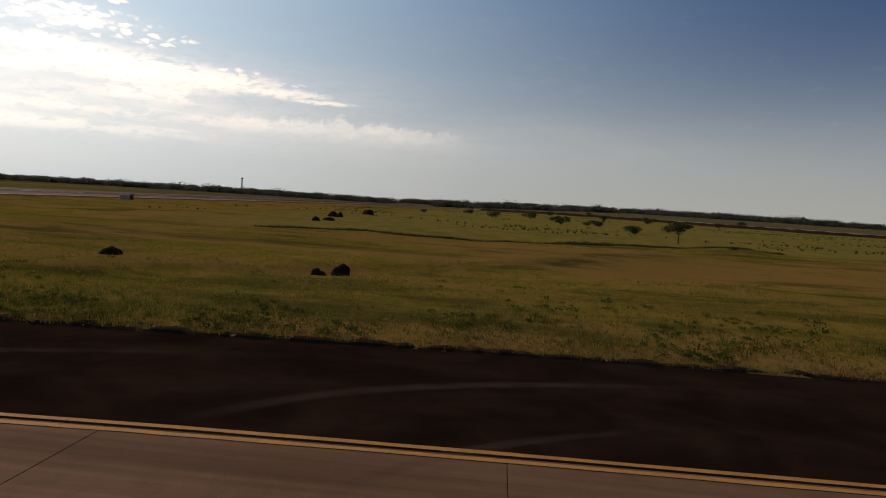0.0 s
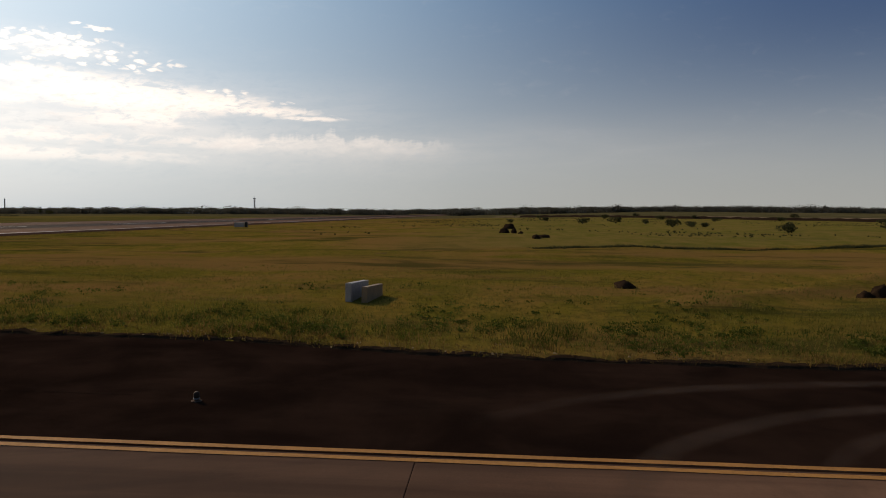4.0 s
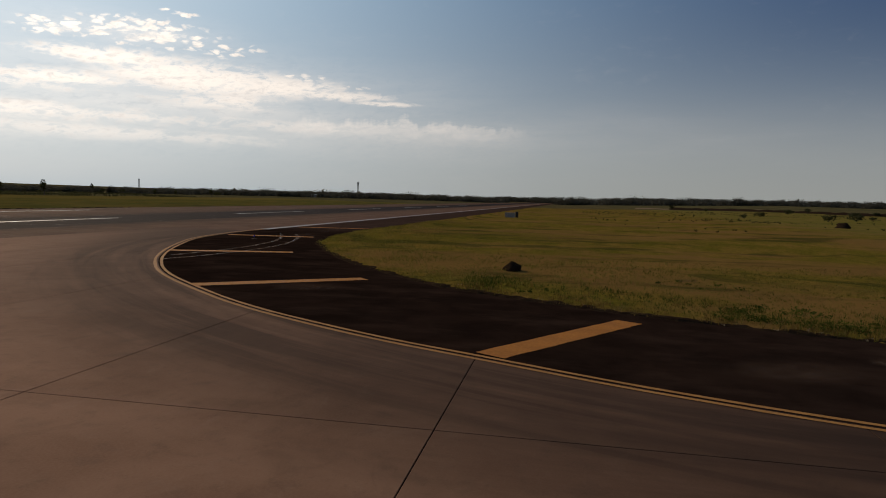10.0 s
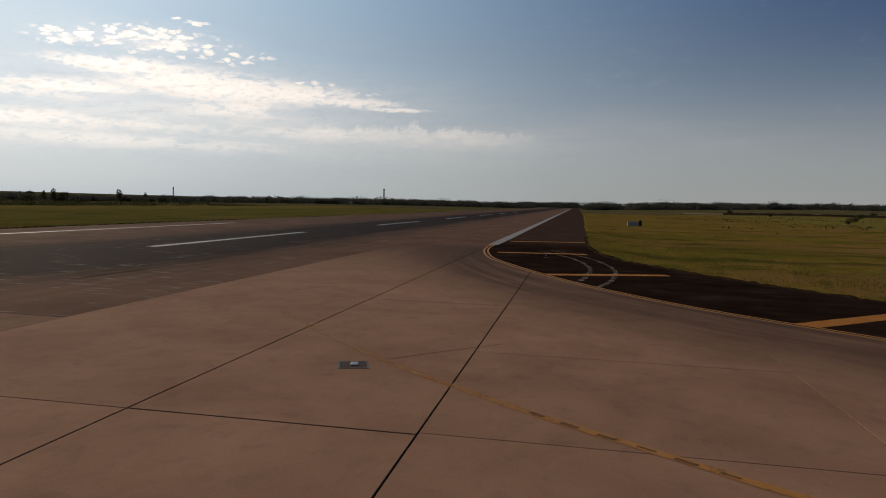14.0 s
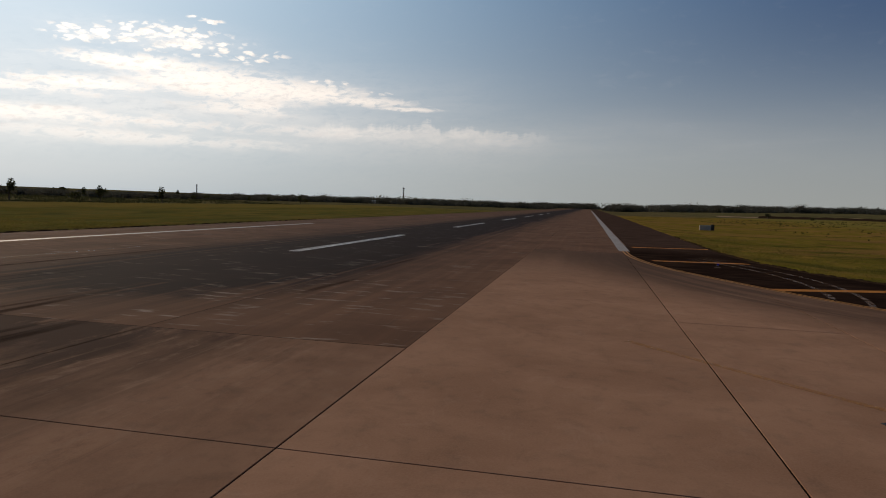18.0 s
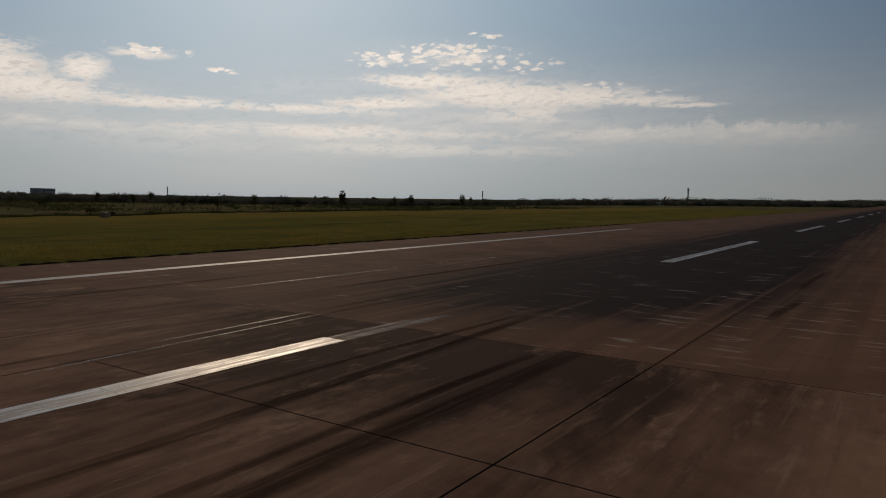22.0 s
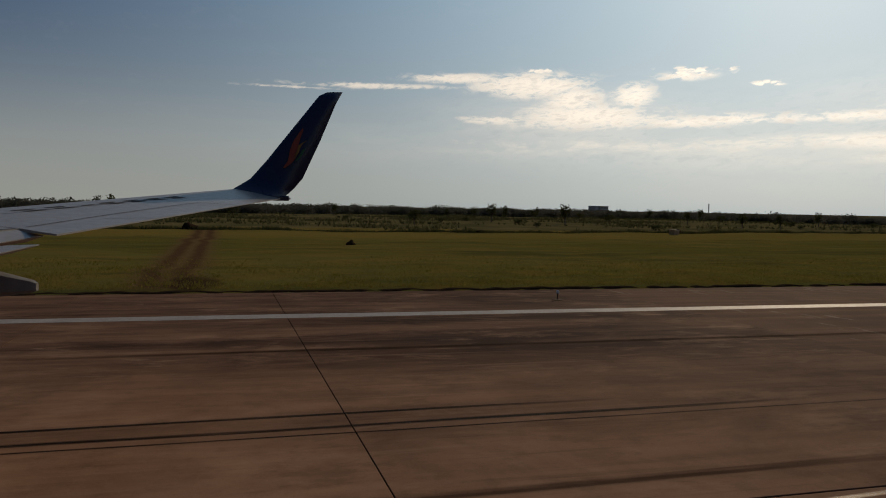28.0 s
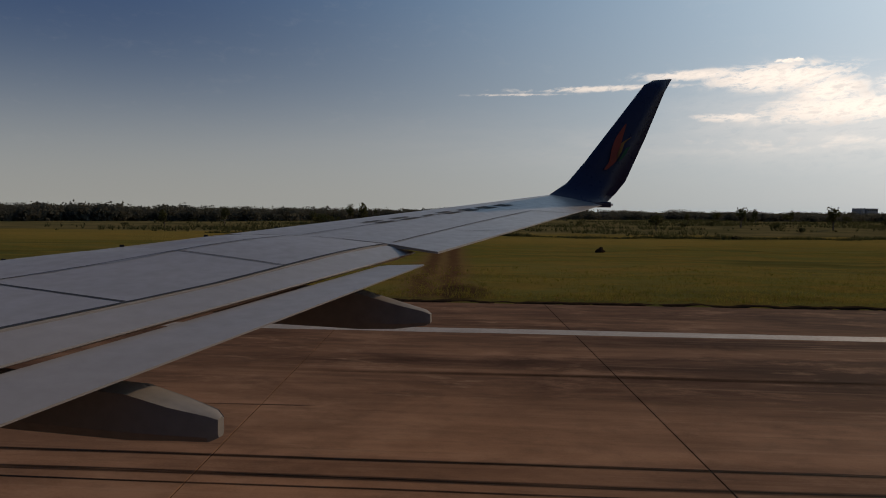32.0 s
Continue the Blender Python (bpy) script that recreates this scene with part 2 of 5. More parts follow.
def make_concrete():
    m, n, sh = material("stained_concrete")
    at = position(n)
    x, y, z = n.split(at)
    grain = n.noise(at, 22.0, 4.0, 0.6)
    stain = n.noise(at, 0.35, 6.0, 0.6, 0.4)
    blot = n.noise(at, 1.7, 4.0)
    r = n.add("ShaderNodeObjectInfo").outputs["Random"]
    colour = n.mix(n.span(stain, 0.3, 0.72), rgb(0.415, 0.219, 0.126), rgb(0.31, 0.157, 0.088))
    colour = n.mix(n.math("MULTIPLY", n.span(blot, 0.50, 0.75), 0.32), colour, rgb(0.16, 0.10, 0.065))
    colour = n.mix(n.math("MULTIPLY", n.span(grain, 0.35, 0.7), 0.25), colour, rgb(0.46, 0.27, 0.165))
    speck = n.noise(at, 6.5, 5.0, 0.7)
    cloudy = n.noise(n.stretch(at, 0.9, 1.3), 0.8, 6.0, 0.68, 0.8)
    colour = n.mix(n.math("MULTIPLY", n.span(speck, 0.56, 0.74), 0.30), colour, rgb(0.17, 0.098, 0.058))
    colour = n.mix(n.math("MULTIPLY", n.span(cloudy, 0.52, 0.70), 0.26), colour, rgb(0.20, 0.115, 0.066))
    colour = n.mix(n.math("MULTIPLY", n.span(cloudy, 0.46, 0.30), 0.22), colour, rgb(0.50, 0.30, 0.19))
    colour = n.mix(1.0, colour, n.combine(*[n.math("MULTIPLY_ADD", r, 0.16, 0.92)] * 3), "MULTIPLY")
    # tyre rubber drawn out along the runway
    streak = n.math("MULTIPLY_ADD", n.noise(n.stretch(at, 0.05, 0.45), 1.0, 5.0, 0.6), 0.59, n.math("MULTIPLY_ADD", n.noise(n.stretch(at, 0.10, 3.2), 1.0, 5.0, 0.62), 0.09, n.math("MULTIPLY", n.noise(n.stretch(at, 0.25, 0.45), 1.0, 6.0, 0.68, 0.8), 0.32)))
    on_runway = n.math("MAXIMUM", n.math("SUBTRACT", 1.0, n.span(y, 9.0, 16.0)), n.span(y, 15.82, 15.87, 0.42, 0.0))
    west = n.span(x, 4.0, -20.0)
    rub = n.math("MULTIPLY", on_runway, n.math("MULTIPLY_ADD", n.span(streak, 0.36, 0.63), 0.52, n.math("MULTIPLY_ADD", west, 0.14, 0.32)), clamp=True)
    edge_lane = n.math("MULTIPLY", n.span(n.math("MULTIPLY_ADD", stain, 5.0, y), -8.0, -12.5), n.span(y, -24.5, -20.0, 0.5, 1.0))
    pale_lane = n.math("MULTIPLY", n.span(n.math("MULTIPLY_ADD", stain, 5.0, y), -9.5, -7.0), n.span(y, 2.0, -3.0))
    east = n.span(x, -22.0, -8.0)
    rub = n.math("ADD", rub, n.math("MULTIPLY", n.math("MULTIPLY_ADD", pale_lane, -0.20, n.math("MULTIPLY", edge_lane, 0.16)), east), clamp=True)
    mid_lane = n.math("DIVIDE", n.math("ADD", y, -2.0), 7.5)
    lane_rub = n.math("MULTIPLY", n.math("EXPONENT", n.math("MULTIPLY", n.math("MULTIPLY", mid_lane, mid_lane), -1.0)), n.span(n.math("MULTIPLY_ADD", stain, 8.0, x), -3.0, -16.0))
    rub = n.math("ADD", rub, n.math("MULTIPLY", lane_rub, 0.68), clamp=True)
    colour = n.mix(rub, colour, rgb(0.056, 0.027, 0.0165))
    rubbed = n.math("MULTIPLY", n.span(n.noise(n.stretch(at, 0.5, 1.5), 1.0, 5.0, 0.65, 0.5), 0.54, 0.72), n.span(n.noise(at, 0.16, 3.0), 0.44, 0.60))
    colour = n.mix(n.math("MULTIPLY", n.math("MULTIPLY", rubbed, on_runway), 0.62), colour, rgb(0.34, 0.205, 0.128))
    # thin streaks drawn along the runway
    drawn = n.noise(n.stretch(at, 0.09, 2.6), 1.0, 7.0, 0.70, 0.15)
    on_south = n.span(y, 15.8, 13.0)
    colour = n.mix(n.math("MULTIPLY", n.math("MULTIPLY", n.span(drawn, 0.55, 0.68), on_south), 0.26), colour, rgb(0.055, 0.028, 0.018))
    colour = n.mix(n.math("MULTIPLY", n.math("MULTIPLY", n.span(drawn, 0.44, 0.32), on_south), 0.30), colour, rgb(0.36, 0.215, 0.135))
    # blotches of wear across the south half
    rubbed_off = n.noise(n.stretch(at, 0.22, 0.42), 1.0, 9.0, 0.74, 0.12)
    colour = n.mix(n.math("MULTIPLY", n.math("MULTIPLY", n.span(rubbed_off, 0.52, 0.66), on_south), 0.36), colour, rgb(0.40, 0.225, 0.135))
    colour = n.mix(n.math("MULTIPLY", n.math("MULTIPLY", n.span(rubbed_off, 0.46, 0.34), on_south), 0.34), colour, rgb(0.060, 0.032, 0.020))
    # rubber along the straight taxiway
    taxi = n.noise(n.stretch(at, 1.1, 0.04), 1.0, 5.0, 0.6)
    north = n.math("MULTIPLY", n.span(y, 44.0, 62.0), n.math("MULTIPLY", n.math("MULTIPLY_ADD", n.span(taxi, 0.35, 0.65), 0.34, 0.44), n.span(x, -4.0, -10.5, 0.35, 1.0)))
    north = n.math("ADD", north, n.math("MULTIPLY", n.math("MULTIPLY", n.span(y, 56.0, 66.0), n.span(y, 94.0, 80.0)), n.math("MULTIPLY", n.span(taxi, 0.3, 0.7, 0.14, 0.36), n.span(x, -1.0, -7.0))), clamp=True)
    colour = n.mix(north, colour, rgb(0.070, 0.038, 0.023))
    # curved rubber band of turning aircraft beside the yellow line
    px, py = n.math("ADD", x, 60.9), n.math("ADD", y, -74.4)
    out = n.math("SUBTRACT", n.math("SQRT", n.math("MULTIPLY_ADD", px, px, n.math("MULTIPLY", py, py))), 49.4)
    turn = n.math("MULTIPLY", n.math("ARCTAN2", py, px), 49.4)
    curl = n.noise(n.combine(n.math("MULTIPLY", turn, 0.05), n.math("MULTIPLY", out, 0.8), 2.0), 1.0, 5.0, 0.62, 0.3)
    band = n.math("MULTIPLY", n.span(n.math("MULTIPLY_ADD", curl, 5.0, out), 12.0, 5.0), n.span(x, -67.0, -60.0))
    far_band = n.math("MULTIPLY", n.math("MULTIPLY", n.span(out, 15.0, 4.0), n.span(curl, 0.48, 0.64)), n.math("MULTIPLY", n.span(y, 20.0, 28.0), 0.18))
    dark = n.math("ADD", n.math("MULTIPLY", band, n.span(curl, 0.25, 0.65, 0.6, 1.0)), far_band, clamp=True)
    colour = n.mix(n.math("MULTIPLY", dark, 0.78), colour, rgb(0.045, 0.029, 0.021))
    worn_far = n.math("MULTIPLY", n.span(n.math("MULTIPLY_ADD", stain, 16.0, x), -26.0, -56.0), n.math("MULTIPLY", n.span(y, 15.80, 15.86), n.span(y, 31.0, 27.0)))
    colour = n.mix(n.math("MULTIPLY", worn_far, n.span(streak, 0.3, 0.6, 0.62, 0.86)), colour, rgb(0.095, 0.052, 0.032))
    finish(n, sh, colour, n.math("MULTIPLY_ADD", grain, 0.15, 0.78), n.math("MULTIPLY_ADD", blot, 0.4, grain), 0.35, 0.006, 0.02)
    return m


def make_runway():
    m, n, sh = material("rubber_marked_runway")
    at = position(n)
    x, y, z = n.split(at)
    grain = n.noise(at, 18.0, 4.0, 0.6)
    stain = n.noise(at, 0.22, 6.0, 0.6, 0.4)
    colour = n.mix(n.span(stain, 0.3, 0.7), rgb(0.27, 0.138, 0.077), rgb(0.18, 0.090, 0.050))
    streak = n.noise(n.stretch(at, 0.03, 1.6), 1.0, 6.0, 0.62)
    fine = n.noise(n.stretch(at, 0.12, 5.0), 1.0, 4.0, 0.6)
    side = n.math("DIVIDE", n.math("ABSOLUTE", n.math("ADD", y, -1.6)), 7.0)
    band = n.math("EXPONENT", n.math("MULTIPLY", n.math("MULTIPLY", side, side), -1.0))
    far = n.span(n.math("MULTIPLY_ADD", stain, 14.0, x), -11.0, -27.0)
    rub = n.math("MULTIPLY", n.math("MULTIPLY_ADD", n.math("MULTIPLY", band, far), 1.5, n.span(y, 8.0, 2.0, 0.30, 0.48)), n.span(streak, 0.25, 0.6, 0.5, 1.0), clamp=True)
    colour = n.mix(n.math("MULTIPLY", rub, 0.93), colour, rgb(0.010, 0.008, 0.009))
    near = n.math("MULTIPLY", n.span(x, -40.0, -30.0), n.span(y, 3.0, 8.0))
    scuff = n.math("MULTIPLY", n.span(n.noise(n.stretch(at, 2.0, 0.5), 1.0, 4.0, 0.6), 0.565, 0.67), n.math("MULTIPLY_ADD", near, 0.33, n.math("MULTIPLY", n.span(n.noise(at, 0.25, 2.0), 0.45, 0.6), 0.3)))
    colour = n.mix(scuff, colour, rgb(0.40, 0.32, 0.25))
    colour = n.mix(n.math("MULTIPLY", n.span(fine, 0.55, 0.75), 0.25), colour, rgb(0.05, 0.04, 0.035))
    finish(n, sh, colour, n.math("MULTIPLY_ADD", grain, 0.15, 0.76), grain, 0.4, 0.006, 0.015)
    return m


def make_asphalt():
    m, n, sh = material("dark_shoulder_asphalt")
    at = position(n)
    grain = n.noise(at, 45.0, 3.0, 0.6)
    stain = n.noise(at, 0.45, 6.0, 0.62, 0.5)
    dust = n.noise(n.stretch(at, 0.6, 0.25), 1.0, 5.0, 0.6)
    colour = n.mix(n.span(stain, 0.3, 0.7), rgb(0.013, 0.0070, 0.0048), rgb(0.028, 0.0148, 0.0095))
    colour = n.mix(n.math("MULTIPLY", n.span(dust, 0.46, 0.72), n.span(n.split(at)[1], 82.5, 83.5, 0.42, 0.2)), colour, rgb(0.070, 0.040, 0.026))
    colour = n.mix(n.math("MULTIPLY", n.span(grain, 0.45, 0.75), 0.2), colour, rgb(0.055, 0.038, 0.028))
    # older, dustier surface south of the crack
    y = n.split(at)[1]
    older = n.math("MULTIPLY", n.span(n.math("MULTIPLY_ADD", dust, 0.8, y), 83.2, 82.8), n.span(y, 52.0, 74.0, 0.15, 1.0))
    blotch = n.span(n.noise(at, 0.9, 6.0, 0.65, 0.6), 0.3, 0.7, 0.35, 1.0)
    colour = n.mix(n.math("MULTIPLY", n.math("MULTIPLY", older, blotch), 0.5), colour, rgb(0.066, 0.042, 0.030))
    # brown dust lies over the far end along the runway
    blown = n.span(n.math("MULTIPLY_ADD", stain, 12.0, n.split(at)[0]), -58.0, -76.0)
    colour = n.mix(n.math("MULTIPLY", blown, n.span(dust, 0.3, 0.7, 0.45, 0.8)), colour, rgb(0.100, 0.060, 0.043))
    finish(n, sh, colour, n.math("MULTIPLY_ADD", grain, 0.1, 0.88), grain, 0.5, 0.008, 0.0)
    return m


def make_grassland():
    m, n, sh = material("mown_dry_grassland", 0.95)
    at = position(n)
    x, y, z = n.split(at)
    big = n.noise(at, 0.035, 6.0, 0.6, 0.6)
    mid = n.noise(n.stretch(at, 0.22, 0.5), 1.0, 5.0, 0.6, 0.4)
    fine = n.noise(at, 2.4, 6.0, 0.7)
    blade = n.noise(at, 14.0, 3.0, 0.7)
    colour = n.mix(n.span(mid, 0.35, 0.68), rgb(0.140, 0.112, 0.015), rgb(0.220, 0.136, 0.028))
    colour = n.mix(n.math("MULTIPLY", n.span(big, 0.45, 0.65), 0.7), colour, rgb(0.115, 0.100, 0.013))
    colour = n.mix(n.math("MULTIPLY", n.span(fine, 0.42, 0.7), 0.55), colour, rgb(0.045, 0.043, 0.010))
    colour = n.mix(n.math("MULTIPLY", n.span(blade, 0.5, 0.8), 0.45), colour, rgb(0.22, 0.18, 0.05))
    # swathes of dry and of dark growth, drawn out along the paving
    along = n.mix(n.span(y, 20.0, 40.0), n.stretch(at, 0.022, 0.08), n.stretch(at, 0.085, 0.026))
    patch = n.noise(along, 1.0, 6.0, 0.62, 0.5)
    colour = n.mix(n.math("MULTIPLY", n.span(patch, 0.44, 0.60), n.span(y, -30.0, 30.0, 0.35, 0.85)), colour, n.mix(n.span(y, -30.0, 30.0), rgb(0.26, 0.165, 0.048), rgb(0.20, 0.112, 0.034)))
    deep = n.noise(n.add("ShaderNodeVectorMath", i0=along, i1=(7.3, 2.1, 0.0)).outputs[0], 2.1, 6.0, 0.65, 0.4)
    colour = n.mix(n.math("MULTIPLY", n.span(deep, 0.50, 0.66), 0.75), colour, rgb(0.040, 0.044, 0.011))
    bare = n.span(n.noise(n.stretch(at, 0.5, 0.8), 0.6, 5.0, 0.6), 0.63, 0.74)
    colour = n.mix(n.math("MULTIPLY", bare, 0.55), colour, rgb(0.105, 0.066, 0.036))
    # greener pasture past the ditch
    past = n.math("MULTIPLY", n.span(n.math("MULTIPLY_ADD", n.math("ADD", y, -110.0), 0.27, n.math("ADD", x, 66.5)), 0.0, -4.0), n.span(y, 80.0, 104.0))
    colour = n.mix(n.math("MULTIPLY", past, 0.6), colour, n.mix(n.span(mid, 0.35, 0.65), rgb(0.125, 0.128, 0.026), rgb(0.185, 0.150, 0.040)))
    lush = n.math("MULTIPLY", n.span(y, -20.0, -26.0), n.span(mid, 0.3, 0.65, 0.6, 0.25))
    colour = n.mix(lush, colour, n.mix(n.math("MULTIPLY_ADD", n.noise(n.stretch(at, 0.02, 0.45), 1.0, 5.0, 0.6), 0.9, n.math("MULTIPLY_ADD", fine, 0.6, -0.25)), rgb(0.066, 0.078, 0.026), rgb(0.175, 0.180, 0.062)))
    dry = n.math("MULTIPLY", n.span(n.math("MULTIPLY_ADD", patch, 40.0, y), -48.0, -62.0), n.span(y, -20.0, -30.0))
    colour = n.mix(n.math("MULTIPLY", dry, n.span(fine, 0.2, 0.7, 0.65, 0.25)), colour, rgb(0.26, 0.175, 0.045))
    keep = n.span(y, 20.0, 40.0, 1.0, 1.28)
    colour = n.mix(1.0, colour, n.combine(n.math("MULTIPLY", keep, 1.05), keep, keep), "MULTIPLY")
    # rough, uncut land past the mown strip
    wild = n.math("MAXIMUM", n.span(n.math("MULTIPLY_ADD", mid, 14.0, y), -96.0, -108.0), n.span(n.math("MULTIPLY_ADD", mid, 40.0, x), -330.0, -380.0))
    rough_tone = n.mix(n.span(n.noise(at, 0.06, 6.0, 0.65), 0.35, 0.65), rgb(0.070, 0.068, 0.032), rgb(0.155, 0.122, 0.058))
    colour = n.mix(n.math("MULTIPLY", wild, 0.85), colour, rough_tone)
    # worn wheel track running south from the runway
    lane = n.math("SUBTRACT", x, n.math("MULTIPLY_ADD", n.math("ADD", y, 30.0), -0.066, n.math("MULTIPLY_ADD", n.noise(n.combine(0.0, y), 0.10, 2.0), 2.4, 1.9)))
    reach = n.math("MULTIPLY", n.span(y, -26.4, -28.0), n.span(y, -102.0, -94.0))
    rut = n.math("MULTIPLY", n.span(n.math("ABSOLUTE", n.math("SUBTRACT", n.math("ABSOLUTE", lane), 0.75)), 0.75, 0.1), reach)
    strip_ = n.math("MULTIPLY", n.span(n.math("ABSOLUTE", lane), 2.6, 0.8), reach)
    colour = n.mix(n.math("MULTIPLY", strip_, 0.85), colour, rgb(0.165, 0.098, 0.042))
    colour = n.mix(n.math("MULTIPLY", rut, n.span(fine, 0.25, 0.6, 0.55, 0.95)), colour, rgb(0.098, 0.052, 0.026))
    wet_x, wet_y = n.math("DIVIDE", n.math("ADD", x, -1.9), 1.5), n.math("DIVIDE", n.math("ADD", y, 28.8), 2.4)
    mud = n.span(n.math("MULTIPLY_ADD", wet_x, wet_x, n.math("MULTIPLY_ADD", wet_y, wet_y, n.math("MULTIPLY_ADD", fine, 1.6, -0.8))), 1.2, 0.3)
    colour = n.mix(n.math("MULTIPLY", mud, 0.8), colour, rgb(0.050, 0.028, 0.016))
    finish(n, sh, colour, 0.95, n.math("MULTIPLY_ADD", fine, 1.5, blade), 0.9, 0.06, 0.0)
    return m


CONCRETE, RUNWAY, ASPHALT, GRASSLAND = make_concrete(), make_runway(), make_asphalt(), make_grassland()
JOINT = simple("joint_filler", (0.012, 0.008, 0.006), (0.03, 0.019, 0.013), 2.0, 0.9, gloss=0.0)
LINE_YELLOW = simple("pale_worn_yellow_paint", (0.58, 0.265, 0.070), (0.40, 0.180, 0.050), 1.6, 0.75, gloss=0.1)
YELLOW = simple("worn_yellow_paint", (0.56, 0.205, 0.026), (0.40, 0.138, 0.018), 1.2, 0.75, gloss=0.1)
WHITE = simple("worn_white_paint", (0.37, 0.315, 0.262), (0.24, 0.195, 0.158), 0.9, 0.6, gloss=0.25)
def make_stripe():
    m, n, sh = material("glossy_worn_white_paint")
    at = position(n)
    streak = n.noise(n.stretch(at, 0.07, 6.0), 1.0, 6.0, 0.7)
    chip = n.noise(n.stretch(at, 0.8, 3.0), 1.0, 5.0, 0.65)
    bare = n.span(n.math("MULTIPLY_ADD", chip, 0.3, n.math("MULTIPLY", streak, 0.7)), 0.41, 0.52)
    colour = n.mix(bare, rgb(0.40, 0.345, 0.285), rgb(0.085, 0.052, 0.036))
    groove = n.math("FRACT", n.math("MULTIPLY_ADD", n.split(at)[0], 0.83, n.math("MULTIPLY", n.noise(at, 0.6, 2.0), 0.5)))
    colour = n.mix(n.math("MULTIPLY", n.math("LESS_THAN", groove, 0.035), 0.75), colour, rgb(0.03, 0.02, 0.015))
    rut = n.span(n.math("ABSOLUTE", n.math("ADD", n.split(at)[1], 0.07)), 0.055, 0.02)
    colour = n.mix(n.math("MULTIPLY", rut, 0.85), colour, rgb(0.03, 0.02, 0.015))
    finish(n, sh, colour, n.math("MULTIPLY_ADD", bare, 0.30, 0.27), n.math("MULTIPLY_ADD", streak, 0.5, chip), 0.3, 0.01, 0.9)
    return m


GLOSSY = make_stripe()


# ---- mesh helpers ----
def mesh(name, verts, faces, mat, smooth=False):
    me = bpy.data.meshes.new(name)
    me.from_pydata([tuple(v) for v in verts], [], [tuple(f) for f in faces])
    me.materials.append(mat)
    if smooth:
        me.polygons.foreach_set("use_smooth", [True] * len(me.polygons))
    me.update()
    return me


def arrays(name, verts, quads, mat, smooth=False):
    """A mesh from an array of places and one of quads or triangles."""
    me = bpy.data.meshes.new(name)
    verts, quads = np.asarray(verts, float), np.asarray(quads, int)
    k = quads.shape[1]
    me.vertices.add(len(verts))
    me.vertices.foreach_set("co", verts.ravel())
    me.loops.add(quads.size)
    me.loops.foreach_set("vertex_index", quads.ravel())
    me.polygons.add(len(quads))
    me.polygons.foreach_set("loop_start", np.arange(0, quads.size, k))
    me.polygons.foreach_set("loop_total", np.full(len(quads), k))
    if smooth:
        me.polygons.foreach_set("use_smooth", np.ones(len(quads), bool))
    me.materials.append(mat)
    me.update(calc_edges=True)
    me.validate()
    return me


def part(name, data, parent, label="", m=None):
    """Links a mesh as one part under a thing."""
    ob = new(name, data)
    ob.parent = parent
    if m is not None:
        ob.matrix_local = m
    if label:
        ob["label"] = label
    return ob


def thing(name, m, label, category, group="", kind="", data=None):
    ob = new(name, data)
    ob.matrix_world = m
    return tagged(ob, label, category, group, kind)


def shape(name, mat, build, smooth=False):
    bm = bmesh.new()
    build(bm)
    me = bpy.data.meshes.new(name)
    bm.to_mesh(me)
    bm.free()
    me.materials.append(mat)
    if smooth:
        me.polygons.foreach_set("use_smooth", [True] * len(me.polygons))
    return me


def box(bm, size, at=(0, 0, 0), bevel=0.0, turn=None):
    m = Matrix.Translation(at) @ (turn if turn else Matrix.Identity(4)) @ Matrix.Diagonal((*size, 1))
    made = bmesh.ops.create_cube(bm, size=1, matrix=m)["verts"]
    if bevel:
        edges = list({e for v in made for e in v.link_edges})
        bmesh.ops.bevel(bm, geom=edges, offset=bevel, segments=2, affect="EDGES", profile=0.6)


def tube(bm, r1, r2, z1, z2, sides=14, at=(0, 0), cap=True):
    m = Matrix.Translation((at[0], at[1], (z1 + z2) / 2))
    bmesh.ops.create_cone(bm, cap_ends=cap, segments=sides, radius1=r1, radius2=r2, depth=z2 - z1, matrix=m)


def lathe(bm, profile, sides=18):
    """Turns a profile of (radius, height) round the z axis."""
    rings = []
    for r, z in profile:
        rings.append([bm.verts.new((r * math.cos(2 * math.pi * k / sides), r * math.sin(2 * math.pi * k / sides), z)) for k in range(sides)])
    for a, b in zip(rings, rings[1:]):
        for k in range(sides):
            bm.faces.new((a[k], a[(k + 1) % sides], b[(k + 1) % sides], b[k]))
    bm.faces.new(rings[-1])
    bm.faces.new(rings[0][::-1])


def smooth_line(points, step=1.0):
    """A smooth curve through a few control points (Catmull-Rom), evenly stepped."""
    p = [Vector(q) for q in points]
    p = [p[0] * 2 - p[1]] + p + [p[-1] * 2 - p[-2]]
    out = []
    for a, b, c, d in zip(p, p[1:], p[2:], p[3:]):
        n = max(2, int((c - b).length / step))
        for k in range(n):
            t = k / n
            out.append(0.5 * (2 * b + (c - a) * t + (2 * a - 5 * b + 4 * c - d) * t * t + (3 * b - a - 3 * c + d) * t ** 3))
    return out + [p[-2]]


def ribbon(points, left, right, z, mat, name, ragged=0.0, thick=0.0):
    """A strip along a line, between two offsets to its left."""
    v, f = [], []
    for i, q in enumerate(points):
        way = (points[min(i + 1, len(points) - 1)] - points[max(i - 1, 0)]).normalized()
        side = Vector((-way.y, way.x))
        for off in (left, right):
            w = off + (noise.noise((q.x * 1.7, q.y * 1.7, off * 9)) * ragged if ragged else 0)
            v.append((q.x + side.x * w, q.y + side.y * w, z))
        if i:
            f.append((2 * i - 2, 2 * i - 1, 2 * i + 1, 2 * i))
    me = mesh(name, v, f, mat)
    if me.polygons[0].normal.z < 0:
        me.flip_normals()
    return me


